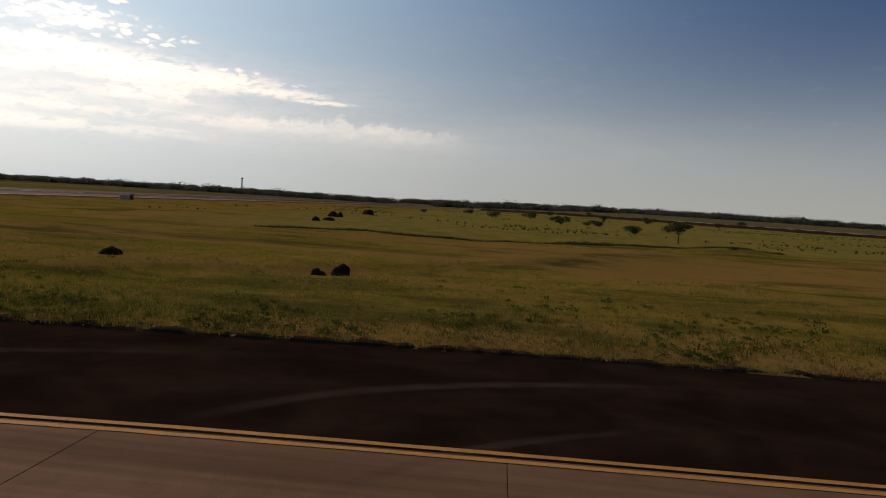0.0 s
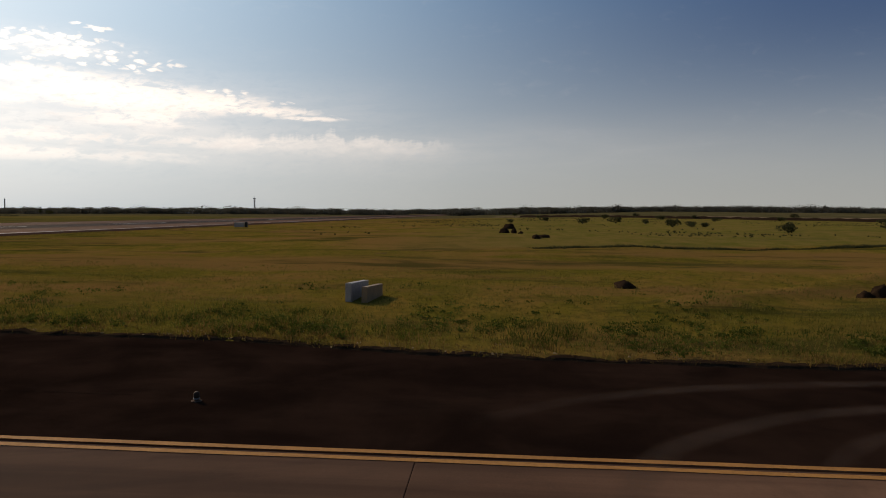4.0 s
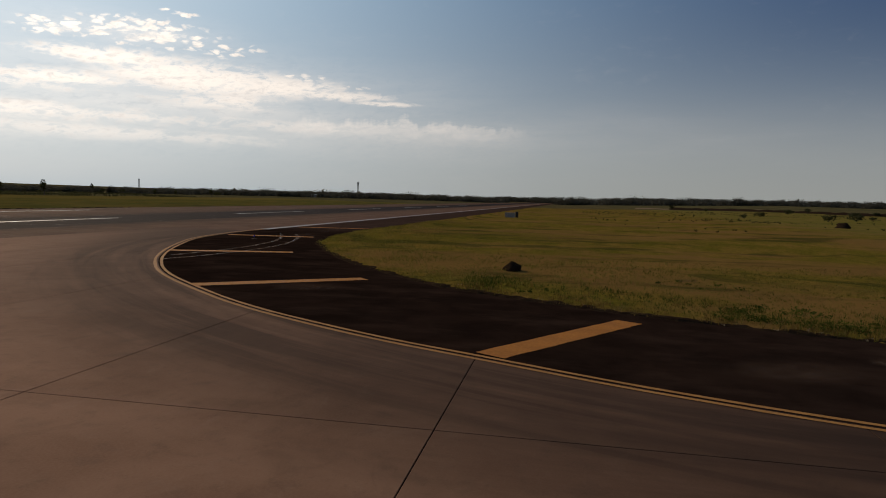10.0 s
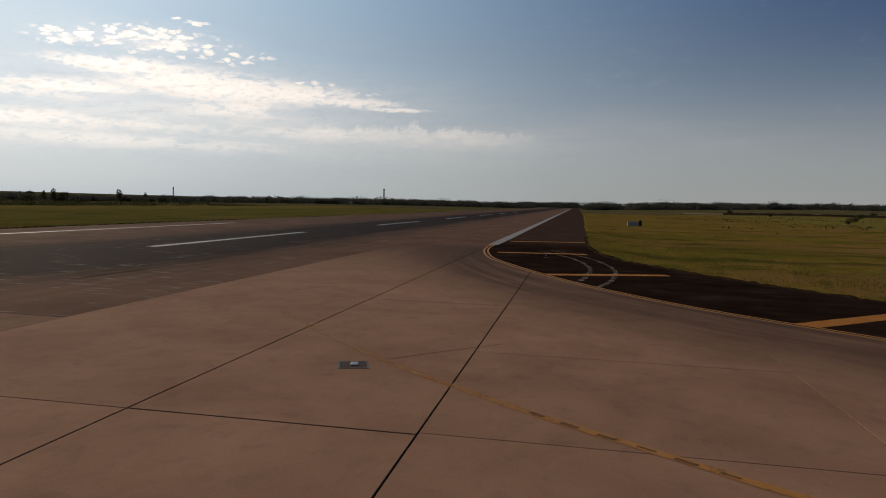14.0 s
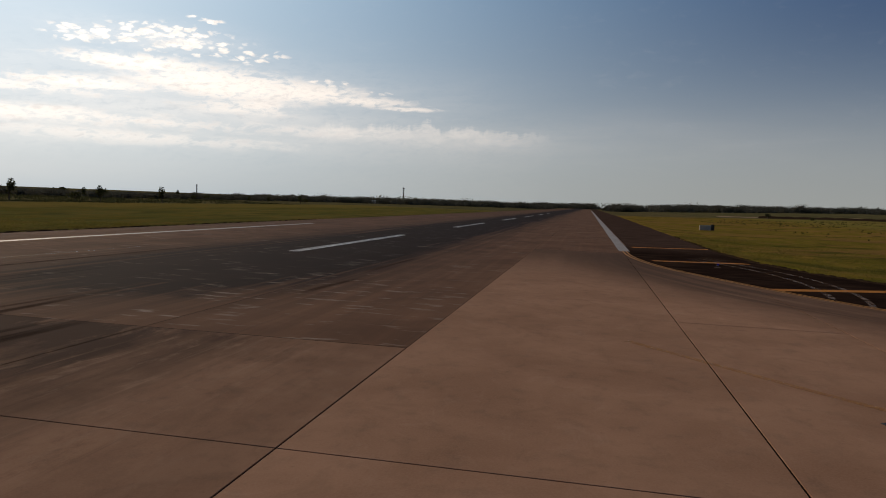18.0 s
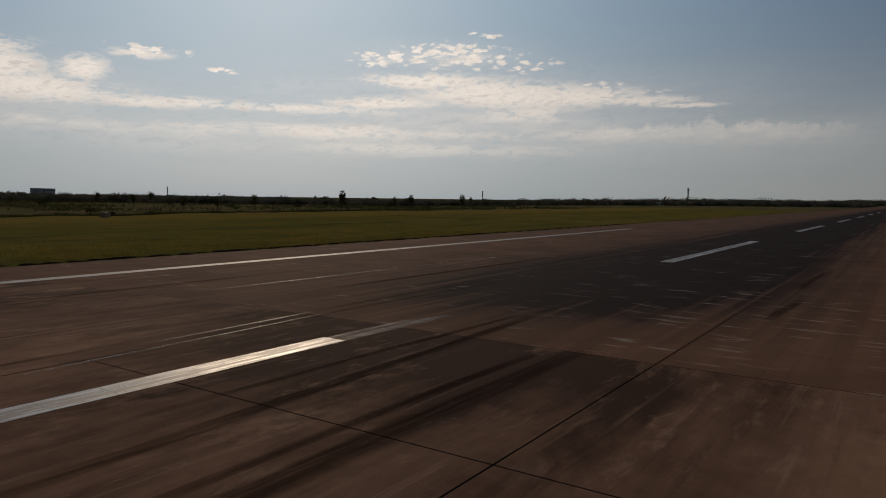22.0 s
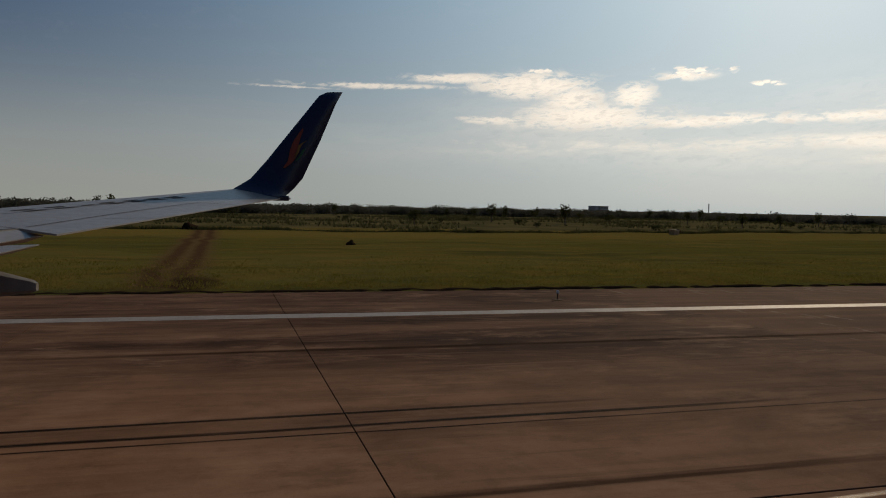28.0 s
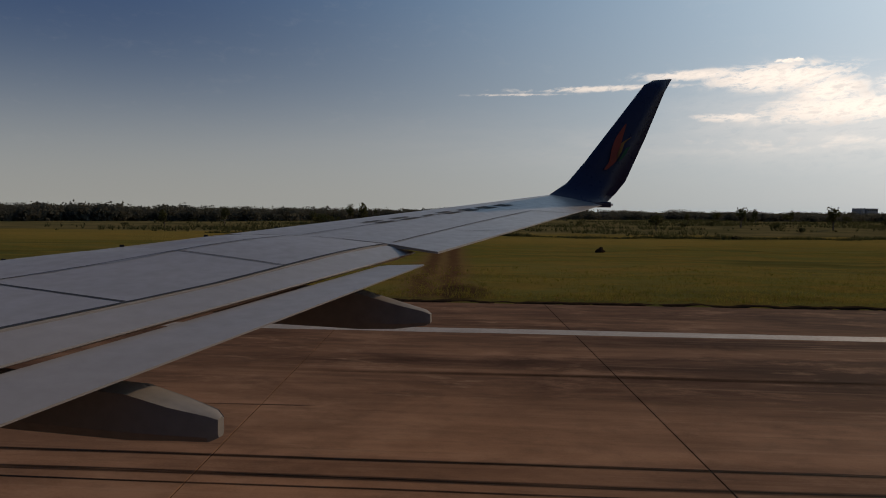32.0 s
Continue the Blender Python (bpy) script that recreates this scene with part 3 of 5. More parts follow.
# ---- lines of the plan ----
GRASS_EDGE = [(-21.4, 260), (-20.9, 150), (-20.5, 134), (-20.0, 123), (-19.4, 116), (-18.7, 105), (-19.2, 96), (-20.4, 90), (-20.8, 82), (-21.4, 72), (-22.2, 65), (-23.2, 61.4),
              (-24.8, 57.0), (-26.6, 53.6), (-28.0, 51.3), (-29.5, 49.2), (-31.8, 47.2), (-34.2, 45.3), (-39.2, 41.6), (-44.4, 38.7), (-48.0, 37.0), (-52.2, 35.1), (-59.2, 33.6), (-72.0, 32.8), (-104.0, 33.0), (-300.0, 34.6), (-1500.0, 37.0)]
TAXI_LINE = [(-13.5, 260), (-12.8, 150), (-12.45, 130), (-12.05, 118), (-11.35, 108), (-11.28, 96), (-11.43, 77), (-11.5, 72), (-11.85, 67.5), (-12.45, 64.0), (-13.48, 60.0), (-14.85, 56.2),
             (-16.38, 52.95), (-17.93, 49.72), (-19.5, 47.08), (-21.4, 44.28), (-23.9, 41.35), (-28.7, 36.6), (-33.8, 33.0), (-39.2, 30.1), (-45.0, 27.6), (-50.5, 25.6), (-56.7, 24.4), (-62.0, 23.9), (-67.0, 23.8)]
grass_edge = smooth_line(GRASS_EDGE, 1.0)
taxi_line = smooth_line(TAXI_LINE, 0.8)
SOUTH_EDGE = -26.5


edge_table = sorted((q.y, q.x) for q in grass_edge if q.x > -64)
edge_ys, edge_xs = np.array([a for a, b in edge_table]), np.array([b for a, b in edge_table])


def verge_y(x):
    """The line of the grass along the runway's north side."""
    return np.interp(x, [-1500, -300, -104, -72, -59.2, -52.2, -48, -46], [37.0, 34.6, 33.0, 32.8, 33.6, 35.1, 37.0, 37.9])


def on_grass(x, y):
    """Metres into the grass (negative: on paving), by array."""
    north = np.where(x < -46, y - verge_y(x), np.interp(y, edge_ys, edge_xs) - x)
    north = np.where((y < 32.6), -99.0, north)
    south = SOUTH_EDGE - y
    return np.maximum(north, south)


def ease(t):
    t = np.clip(t, 0, 1)
    return t * t * (3 - 2 * t)


def land(x, y):
    """The height of the land."""
    away = np.hypot(x, y - 40)
    north_of_west = np.degrees(np.arctan2(y - 40, -x))
    rise = np.clip((away - 200) / 520, 0, 1) ** 1.3 * 7.0 * np.clip((north_of_west - 1) / 16, 0, 1) * np.clip((100 - north_of_west) / 30, 0, 1)
    # low swell of the pasture past the ditch
    swell = 0.8 * ease((-x - 46) / 38) * ease((y - 62) / 32) * np.clip((420 - away) / 160, 0, 1)
    d = on_grass(x, y)
    bump = 0.14 + 0.12 * np.sin(x * 0.21 + 1.3 * np.sin(y * 0.11)) * np.sin(y * 0.17 + np.sin(x * 0.13)) + 0.05 * np.sin(x * 0.9) * np.sin(y * 0.8 + 1)
    # old grassed-over bank running off to the north-west
    bank_y = np.interp(x, [-80.5, -65.7, -54.9, -44.6, -37.4, -33.0, -30.0], [150.0, 138.0, 129.5, 121.0, 114.5, 110.0, 106.0])
    bump = bump + np.where((x > -95) & (x < -27), 0.30 * np.exp(-((y - bank_y) / 1.7) ** 2), 0) + np.where((x > -130) & (x < -34) & (y > 60), -0.30 * np.exp(-((y - bank_y - 9) / 6.0) ** 2), 0)
    return np.where(d < 0, -0.12, np.maximum(0.02, 0.03 + np.clip(d / 6, 0, 1) * bump + np.clip(d / 0.5, 0, 1) * 0.07)) + rise + swell


def steps(spans):
    out = []
    for a, b, s in spans:
        out += list(np.arange(a, b, s))
    return np.array(out + [spans[-1][1]], float)


xs = steps([(-4400, -1200, 200), (-1200, -400, 40), (-400, -120, 7), (-120, -46, 1.2), (-46, -16, 0.5), (-16, 40, 4), (40, 400, 30), (400, 4400, 250)])
ys = steps([(-4400, -1200, 200), (-1200, -300, 40), (-300, -110, 8), (-110, -34, 2.0), (-34, -25, 0.5), (-25, 31, 6), (31, 40, 0.4), (40, 130, 0.8), (130, 220, 4), (220, 700, 30), (700, 4400, 250)])
gx, gy = np.meshgrid(xs, ys)
gz = land(gx, gy)
nx, ny = len(xs), len(ys)
idx = np.arange(nx * ny).reshape(ny, nx)
quads = np.stack([idx[:-1, :-1], idx[:-1, 1:], idx[1:, 1:], idx[1:, :-1]], -1).reshape(-1, 4)
ground = new("ground", arrays("ground", np.stack([gx, gy, gz], -1).reshape(-1, 3), quads, GRASSLAND, True))
tagged(ground, "mown green and straw-coloured grassland round the runway", "grass", kind="structure")

# ---- paving ----
# bed under the slabs, seen as the dark joints
runway = new("runway", mesh("runway", [(-1500, SOUTH_EDGE, -0.016), (60, SOUTH_EDGE, -0.016), (60, 37.0, -0.016), (-1500, 37.0, -0.016)], [(0, 1, 2, 3)], JOINT))
tagged(runway, "long brown concrete runway with dark joints and tyre rubber", "runway", kind="structure")
part("asphalt_strip", mesh("asphalt_strip", [(-1500, SOUTH_EDGE, 0.0), (-17.12, SOUTH_EDGE, 0.0), (-18.92, -2.9, 0.0), (-18.95, 15.85, 0.0), (-1500, 15.85, 0.0)], [(0, 1, 2, 3, 4)], RUNWAY), runway, "rubber-darkened runway surface with pale scuffs")
part("runway_margin", mesh("runway_margin", [(-1500, 15.87, 0.0), (-64.02, 15.87, 0.0), (-64.02, 24.5, 0.0), (-1500, 24.5, 0.0)], [(0, 1, 2, 3)], RUNWAY), runway)
taxiway = new("taxiway", mesh("taxiway", [(-62, 37.0, -0.016), (30, 37.0, -0.016), (30, 260, -0.016), (-62, 260, -0.016)], [(0, 1, 2, 3)], JOINT))
tagged(taxiway, "brown concrete taxiway of large square slabs", "taxiway", kind="structure")
shoulder_v, shoulder_f = [], []


def pace(points, n):
    """n points evenly spaced along a line."""
    far = [0.0]
    for p, q in zip(points, points[1:]):
        far.append(far[-1] + (q - p).length)
    at = np.linspace(0, far[-1], n)
    return [Vector((float(x), float(y))) for x, y in zip(np.interp(at, far, [p.x for p in points]), np.interp(at, far, [p.y for p in points]))]


straight = [(Vector((float(np.interp(y, edge_ys, edge_xs)), float(y))), y) for y in np.arange(260, 62, -3.0)]
line_ys, line_xs = np.array([q.y for q in taxi_line if q.y > 55][::-1]), np.array([q.x for q in taxi_line if q.y > 55][::-1])
pairs = [(Vector((float(np.interp(y, line_ys, line_xs)), float(y))), q) for q, y in straight]
pairs += list(zip(pace([q for q in taxi_line if q.y < 61], 60), pace([q for q in grass_edge if q.y < 61 and q.x > -67], 60)))
pairs += [(Vector((x, 24.6)), Vector((x, float(verge_y(x))))) for x in (-80, -120, -200, -400, -800, -1500)]
for q, best in pairs:
    over = (best - q).normalized() * 0.3
    shoulder_v += [(q.x, q.y, 0.004), (best.x + over.x, best.y + over.y, 0.004)]
for i in range(len(pairs) - 1):
    shoulder_f.append((2 * i, 2 * i + 2, 2 * i + 3, 2 * i + 1))
shoulder = new("shoulder", mesh("shoulder", shoulder_v, shoulder_f, ASPHALT))
if shoulder.data.polygons[0].normal.z < 0:
    shoulder.data.flip_normals()
tagged(shoulder, "near-black worn asphalt shoulder beside the taxiway", "shoulder", kind="structure")


# sandy strip far off in the fields
SAND = simple("pale_sandy_ground", (0.36, 0.25, 0.16), (0.26, 0.175, 0.105), 0.08, 0.9, gloss=0.0)
sand_v, sand_f = [], []
for i, a in enumerate(np.arange(-233.0, -186.5, 0.75)):
    for r in (438 - 60 * min(1.0, max(0.0, (-187.0 - a) / 22)) + 3 * math.sin(a), 470 + 9 * math.sin(a * 0.7)):
        x, y = r * math.cos(radians(a)), 40 + r * math.sin(radians(a))
        sand_v.append((x, y, float(land(np.array([x]), np.array([y]))[0]) + 0.12))
    if i:
        sand_f.append((2 * i - 2, 2 * i - 1, 2 * i + 1, 2 * i))
sandy = new("far_road", mesh("far_road", sand_v, sand_f, SAND))
if sandy.data.polygons[0].normal.z < 0:
    sandy.data.flip_normals()
bank_v, bank_f = [], []
for i, a in enumerate(np.arange(-233.0, -189.5, 0.5)):
    reach = 436 - 60 * min(1.0, max(0.0, (-187.0 - a) / 22)) + 3 * math.sin(a)
    for off, up in ((2.0, 0.1), (-1.5, 1.1 + 0.25 * math.sin(a * 5.0)), (-4.0, 1.0), (-9.0, 0.0)):
        x, y = (reach + off) * math.cos(radians(a)), 40 + (reach + off) * math.sin(radians(a))
        bank_v.append((x, y, float(land(np.array([x]), np.array([y]))[0]) + up))
    if i:
        bank_f += [(4 * i - 4 + j, 4 * i - 3 + j, 4 * i + 1 + j, 4 * i + j) for j in range(3)]
tagged(sandy, "pale sandy strip crossing the far fields", "road", kind="structure")


# ---- painted lines ----
def marking(name, data, label, group=""):
    return tagged(new(name, data), label, "marking", group, "structure")


for off, lab in ((0.16, "outer"), (-0.16, "inner")):
    marking("taxiway_line", ribbon(taxi_line, off - 0.075, off + 0.075, 0.010, LINE_YELLOW, "taxiway_line", 0.025), "one of two parallel worn yellow taxiway edge lines", "taxiway edge lines")
lead = smooth_line([(-22.3, 21.7), (-19.7, 23.9), (-17.1, 26.2), (-14.9, 28.5), (-12.8, 31.0), (-11.1, 33.3), (-9.9, 35.0), (-8.0, 38.3), (-6.0, 42.6), (-4.0, 50.0), (-2.6, 60.0), (-2.0, 75.0)], 0.18)


def bar(a, b, width=0.9):
    a, b = Vector(a), Vector(b)
    n = 40
    pts = [a.lerp(b, k / n) for k in range(n + 1)]
    return marking("shoulder_bar", ribbon(pts, -width / 2, width / 2, 0.012, YELLOW, "shoulder_bar", 0.04), "broad orange-yellow stripe painted across the asphalt shoulder", "shoulder stripes")


for a, b in (((-12.45, 81.65), (-19.7, 82.0)), ((-12.5, 67.0), (-19.95, 68.9)), ((-16.9, 52.75), (-23.3, 56.7)), ((-25.75, 39.6), (-30.8, 45.4)),
             ((-39.7, 30.0), (-42.5, 37.1)), ((-56.5, 25.4), (-58.2, 32.6)), ((-74.4, 24.8), (-77.5, 33.2))):
    bar(a, b)


def strip(name, x1, x2, y1, y2, mat, label, group="", z=0.006, ragged=0.05):
    n = max(4, int(abs(x2 - x1) / 2.5))
    pts = [Vector((x1 + (x2 - x1) * k / n, (y1 + y2) / 2)) for k in range(n + 1)]
    return marking(name, ribbon(pts, -(y2 - y1) / 2, (y2 - y1) / 2, z, mat, name, ragged), label, group)


strip("runway_edge_line", -900, -67.0, 23.3, 24.3, WHITE, "broad white line along the runway edge", "runway edge lines")
strip("runway_edge_line", -98, 260, -20.05, -19.2, WHITE, "broad white line along the runway edge", "runway edge lines")
for k in range(-6, 3):
    strip("centre_stripe", -16.4 + 61.2 * k, 14.0 + 61.2 * k, -0.42, 0.42, GLOSSY, "long worn white stripe of the runway centre line", "runway centre stripes", ragged=0.10)

# ---- concrete slabs ----
def slab_mesh(w, h, skew=0.0):
    c = 0.005
    top = [(c, c), (w - c, c), (w - c, h - c), (c, h - c)]
    low = [(0, 0), (w, 0), (w, h), (0, h)]
    v = [(x - skew * y, y, 0.0) for x, y in top] + [(x - skew * y, y, -0.006) for x, y in low] + [(x - skew * y, y, -0.015) for x, y in low]
    f = [(0, 1, 2, 3)]
    for k in range(4):
        j = (k + 1) % 4
        f += [(4 + k, 4 + j, j, k), (8 + k, 8 + j, 4 + j, 4 + k)]
    return mesh("slab", v, f, CONCRETE)


slab_cache = {}


def slabs(parent, xs_, ys_, gap=0.027, skew=0.0):
    for x1, x2 in zip(xs_, xs_[1:]):
        for y1, y2 in zip(ys_, ys_[1:]):
            w, h = round(x2 - x1 - gap, 2), round(y2 - y1 - gap, 2)
            if (w, h, skew) not in slab_cache:
                slab_cache[w, h, skew] = slab_mesh(w, h, skew)
            part("slab", slab_cache[w, h, skew], parent, m=pose(x1 + gap / 2 - skew * (y1 - ys_[-1]), y1 + gap / 2, 0.0))


X0, DX = -3.35, 7.75
slabs(runway, [-18.92, -11.1, -3.35, 4.4, 12.1, 19.9, 27.6, 60], [-2.9, 0.1, 8.1, 15.85])
slabs(runway, [-18.92, -3.55, 4.2, 11.9, 19.7, 27.4, 60], [SOUTH_EDGE, -2.92], skew=0.075, gap=0.019)
slabs(runway, [-64.0, -11.1, 4.4, 19.9, 60], [15.85, 23.6])
slabs(runway, [-64.0, -26.6, -11.1, 4.4, 19.9, 60], [23.6, 29.1], gap=0.046)
slabs(runway, [-64.0, -18.0, -11.2, -3.35, 4.4, 12.1, 19.9, 27.6, 60], [29.1, 37.0], gap=0.018)
slabs(taxiway, [-34.3, -11.05] + [X0 + DX * k for k in range(0, 5)], [37.0, 44.65, 52.45, 60.0], gap=0.016)
slabs(taxiway, [X0 - 2.6 * DX, X0] + [X0 + DX * k for k in range(1, 5)], [60.0, 67.3, 74.7, 82.0, 89.1, 96.3, 103.4, 110.5, 117.6, 124.1, 131.2, 138.4, 145.6, 152.8, 180, 260], gap=0.013)


# ---- tyre marks ----
def film(name, colour, most, rough, gloss, scale=(0.18, 7.0)):
    """A thin layer that is worn through in streaks and fades by the mesh's own wear value."""
    m, n, sh = material(name, rough)
    wear = n.add("ShaderNodeAttribute")
    wear.attribute_name = "wear"
    thin = n.span(n.noise(n.stretch(position(n), *scale), 1.0, 6.0, 0.68), 0.32, 0.62)
    finish(n, sh, rgb(*colour), rough, gloss=gloss)
    n.put(sh.inputs["Alpha"], n.math("MULTIPLY", n.math("MULTIPLY", wear.outputs["Fac"], n.math("MULTIPLY_ADD", thin, 0.7, 0.3)), most))
    return m


def soft_mark(a, b, width, mat, label, name="tyre_mark", bow=0.0, taper=0.22):
    """A mark from a to b, soft at its sides and faded at its ends."""
    a, b = Vector(a), Vector(b)
    n = max(8, int((b - a).length / 0.9))
    side = Vector((-(b - a).y, (b - a).x)).normalized()
    v, f, wear = [], [], []
    for k in range(n + 1):
        t = k / n
        q = a.lerp(b, t) + side * (bow * math.sin(math.pi * t) + 0.05 * noise.noise((q_x(a, b, t) * 0.3, a.y, 0.0)))
        end = min(1.0, t / taper, (1 - t) / taper)
        for off, w in ((-0.5, 0.0), (-0.3, 0.8), (0.0, 1.0), (0.3, 0.85), (0.5, 0.0)):
            v.append((q.x + side.x * off * width, q.y + side.y * off * width, 0.0036))
            wear.append(w * end)
        if k:
            for s in range(4):
                f.append((5 * k - 5 + s, 5 * k - 4 + s, 5 * k + 1 + s, 5 * k + s))
    me = mesh(name, v, f, mat)
    if me.polygons[0].normal.z < 0:
        me.flip_normals()
    layer = me.attributes.new("wear", "FLOAT", "POINT")
    layer.data.foreach_set("value", wear)
    return marking(name, me, label, "tyre marks")


def q_x(a, b, t):
    return a.x + (b.x - a.x) * t


SKID = film("streaked_rubber", (0.016, 0.009, 0.006), 0.5, 0.9, 0.0)
BLACK_RUBBER = film("fresh_black_rubber", (0.010, 0.007, 0.006), 1.0, 0.85, 0.05)
POLISHED = film("polished_pale_streak", (0.30, 0.24, 0.19), 0.28, 0.35, 0.5, (0.3, 5.0))
for a, b, w in (((-3.0, 3.7), (-26.0, 2.6), 0.5), ((-9.0, 1.95), (-25.0, 2.25), 0.32), ((-3.0, 6.05), (-20.5, 6.1), 0.75), ((-6.0, 5.2), (-20.0, 5.3), 0.36), ((-17.5, -3.1), (-33.0, -2.9), 0.24), ((-18.0, -3.8), (-33.0, -3.8), 0.24),
                ((-27.0, 9.2), (-33.5, 9.5), 0.45), ((-36.0, 8.9), (-47.0, 9.1), 0.45), ((10.0, -13.6), (-32.0, -13.6), 0.4),
                ((-22.0, -7.5), (-50.0, -7.0), 0.5), ((6.0, -3.6), (-14.0, -3.9), 0.3)):
    soft_mark(a, b, w, SKID, "streaked dark tyre mark along the runway concrete", bow=0.08)
for a, b, w in (((26.0, -7.45), (-9.2, -7.85), 0.15), ((26.0, -6.7), (-13.0, -7.15), 0.19), ((26.0, -6.35), (-20.0, -6.85), 0.075), ((7.6, -10.5), (3.6, -10.55), 0.07)):
    soft_mark(a, b, w, BLACK_RUBBER, "thin black line of rubber along the runway", taper=0.08)
for a, b, w in (((-8.0, -2.6), (-19.5, -3.15), 0.14), ((-12.5, -3.45), (-19.5, -3.75), 0.14), ((-15.8, 0.2), (-22.0, 0.25), 0.5), ((-15.8, -0.2), (-20.5, -0.2), 0.3), ((-19.5, -11.0), (-46.0, -10.0), 0.2)):
    soft_mark(a, b, w, POLISHED, "pale polished streak along the runway", "polished_streak")


def soft_curve(points, width, mat, label, name="tyre_mark"):
    """A soft-sided curved mark through a few points, faded at its ends."""
    pts = smooth_line(points, 0.5)
    v, f, wear = [], [], []
    for k, q in enumerate(pts):
        t = k / (len(pts) - 1)
        way = (pts[min(k + 1, len(pts) - 1)] - pts[max(k - 1, 0)]).normalized()
        side = Vector((-way.y, way.x))
        for off, w in ((-0.5, 0.0), (-0.25, 0.75), (0.0, 1.0), (0.25, 0.75), (0.5, 0.0)):
            v.append((q.x + side.x * off * width, q.y + side.y * off * width, 0.0088))
            wear.append(w * min(1.0, t / 0.2, (1 - t) / 0.3))
        if k:
            f += [(5 * k - 5 + j, 5 * k - 4 + j, 5 * k + 1 + j, 5 * k + j) for j in range(4)]
    me = mesh(name, v, f, mat)
    if me.polygons[0].normal.z < 0:
        me.flip_normals()
    me.attributes.new("wear", "FLOAT", "POINT").data.foreach_set("value", wear)
    return marking(name, me, label, "tyre marks")


SCRAPE = film("pale_dusty_scrape", (0.17, 0.115, 0.08), 0.24, 0.9, 0.0, (0.5, 0.5))
for pts, w in (([(-7.6, 98.8), (-9.6, 99.3), (-10.9, 99.8), (-12.1, 100.5), (-13.3, 101.9), (-14.4, 103.7), (-15.2, 106.5), (-15.7, 111.0)], 0.7),
               ([(-7.8, 101.5), (-9.7, 102.1), (-10.9, 102.6), (-12.1, 103.3), (-13.2, 104.6), (-14.1, 107.0), (-14.6, 111.0)], 0.55),
               ([(-8.0, 103.6), (-9.9, 104.6), (-10.9, 105.3), (-11.8, 106.1), (-13.1, 107.9), (-14.8, 110.6), (-16.2, 113.1), (-17.4, 117.0)], 0.6),
               ([(-13.0, 97.0), (-14.8, 99.0), (-16.2, 102.0), (-17.2, 106.5), (-17.6, 112.0)], 0.7), ([(-12.6, 118.5), (-14.2, 119.8), (-15.6, 121.5), (-17.0, 124.5), (-18.2, 129.0)], 0.6),
               ([(-9.0, 121.0), (-10.4, 121.8), (-11.6, 122.6), (-13.0, 124.2), (-14.6, 127.0)], 0.4)):
    soft_curve(pts, w, SCRAPE, "pale dusty curved tyre mark across the black shoulder")


def worn(name, a, b, lo, hi, scale, most, rough=0.8, gloss=0.1, thin=None):
    """Paint or dust that has worn away in patches."""
    m, n, sh = material(name, rough)
    at = position(n)
    finish(n, sh, n.mix(n.noise(at, 3.0, 4.0), rgb(*a), rgb(*b)), rough, gloss=gloss)
    kept = n.math("MULTIPLY", n.span(n.noise(at, scale, 5.0, 0.65), lo, hi), most)
    if thin:
        kept = n.math("MULTIPLY", kept, n.span(n.split(at)[1], *thin))
    n.put(sh.inputs["Alpha"], kept)
    return m


FADED = worn("faded_yellow_paint", (0.55, 0.20, 0.022), (0.54, 0.25, 0.07), 0.24, 0.48, 2.5, 0.9, 0.6, 0.15, (25.0, 33.5, 0.35, 1.0))
PALE = worn("pale_dust", (0.27, 0.185, 0.13), (0.15, 0.10, 0.07), 0.34, 0.60, 1.6, 0.7)
CRACK = worn("dusty_crack_edge", (0.17, 0.115, 0.08), (0.08, 0.054, 0.038), 0.40, 0.60, 3.5, 0.6)
marking("lead_in_line", ribbon(lead, -0.115, 0.115, 0.008, FADED, "lead_in_line", 0.03), "faded yellow curved lead-in line on concrete")
BARE = worn("paint_worn_to_concrete", (0.22, 0.115, 0.062), (0.15, 0.08, 0.045), 0.22, 0.42, 6.0, 0.65)
for k in range(3, 92, 4):
    if lead[k].y > 30.5:
        marking("bare_patch", ribbon(lead[k:k + 3], -0.06 + 0.03 * math.sin(k), 0.06 + 0.03 * math.cos(k * 1.7), 0.0105, BARE, "bare_patch", 0.02), "dark patch worn through the yellow lead-in line", "worn patches of the lead-in line")
for pts in ([(-61.5, 29.6), (-57.5, 31.4), (-53.0, 32.9), (-49.0, 33.7), (-44.7, 34.1), (-40.0, 33.9), (-36.5, 33.3), (-34.0, 32.6)], [(-60.5, 28.6), (-56.5, 30.3), (-52.0, 31.7), (-47.5, 32.4), (-43.5, 32.6), (-39.5, 32.3), (-37.0, 31.9)]):
    marking("tyre_mark", ribbon(smooth_line(pts, 0.6), -0.14, 0.14, 0.008, PALE, "tyre_mark", 0.06), "pale dusty curved tyre mark on the black shoulder", "tyre marks")


def soft_patch(name, colour, most):
    """Dust that thins out towards the rim of its sheet."""
    m, n, sh = material(name, 0.9)
    at = n.add("ShaderNodeTexCoord").outputs["Object"]
    x, y, z = n.split(at)
    r = n.math("SQRT", n.math("MULTIPLY_ADD", x, x, n.math("MULTIPLY", y, y)))
    grit = n.noise(position(n), 1.8, 6.0, 0.65)
    finish(n, sh, rgb(*colour), 0.9, gloss=0.0)
    n.put(sh.inputs["Alpha"], n.math("MULTIPLY", n.math("MULTIPLY", n.span(r, 1.0, 0.15), n.span(grit, 0.32, 0.68)), most))
    return m


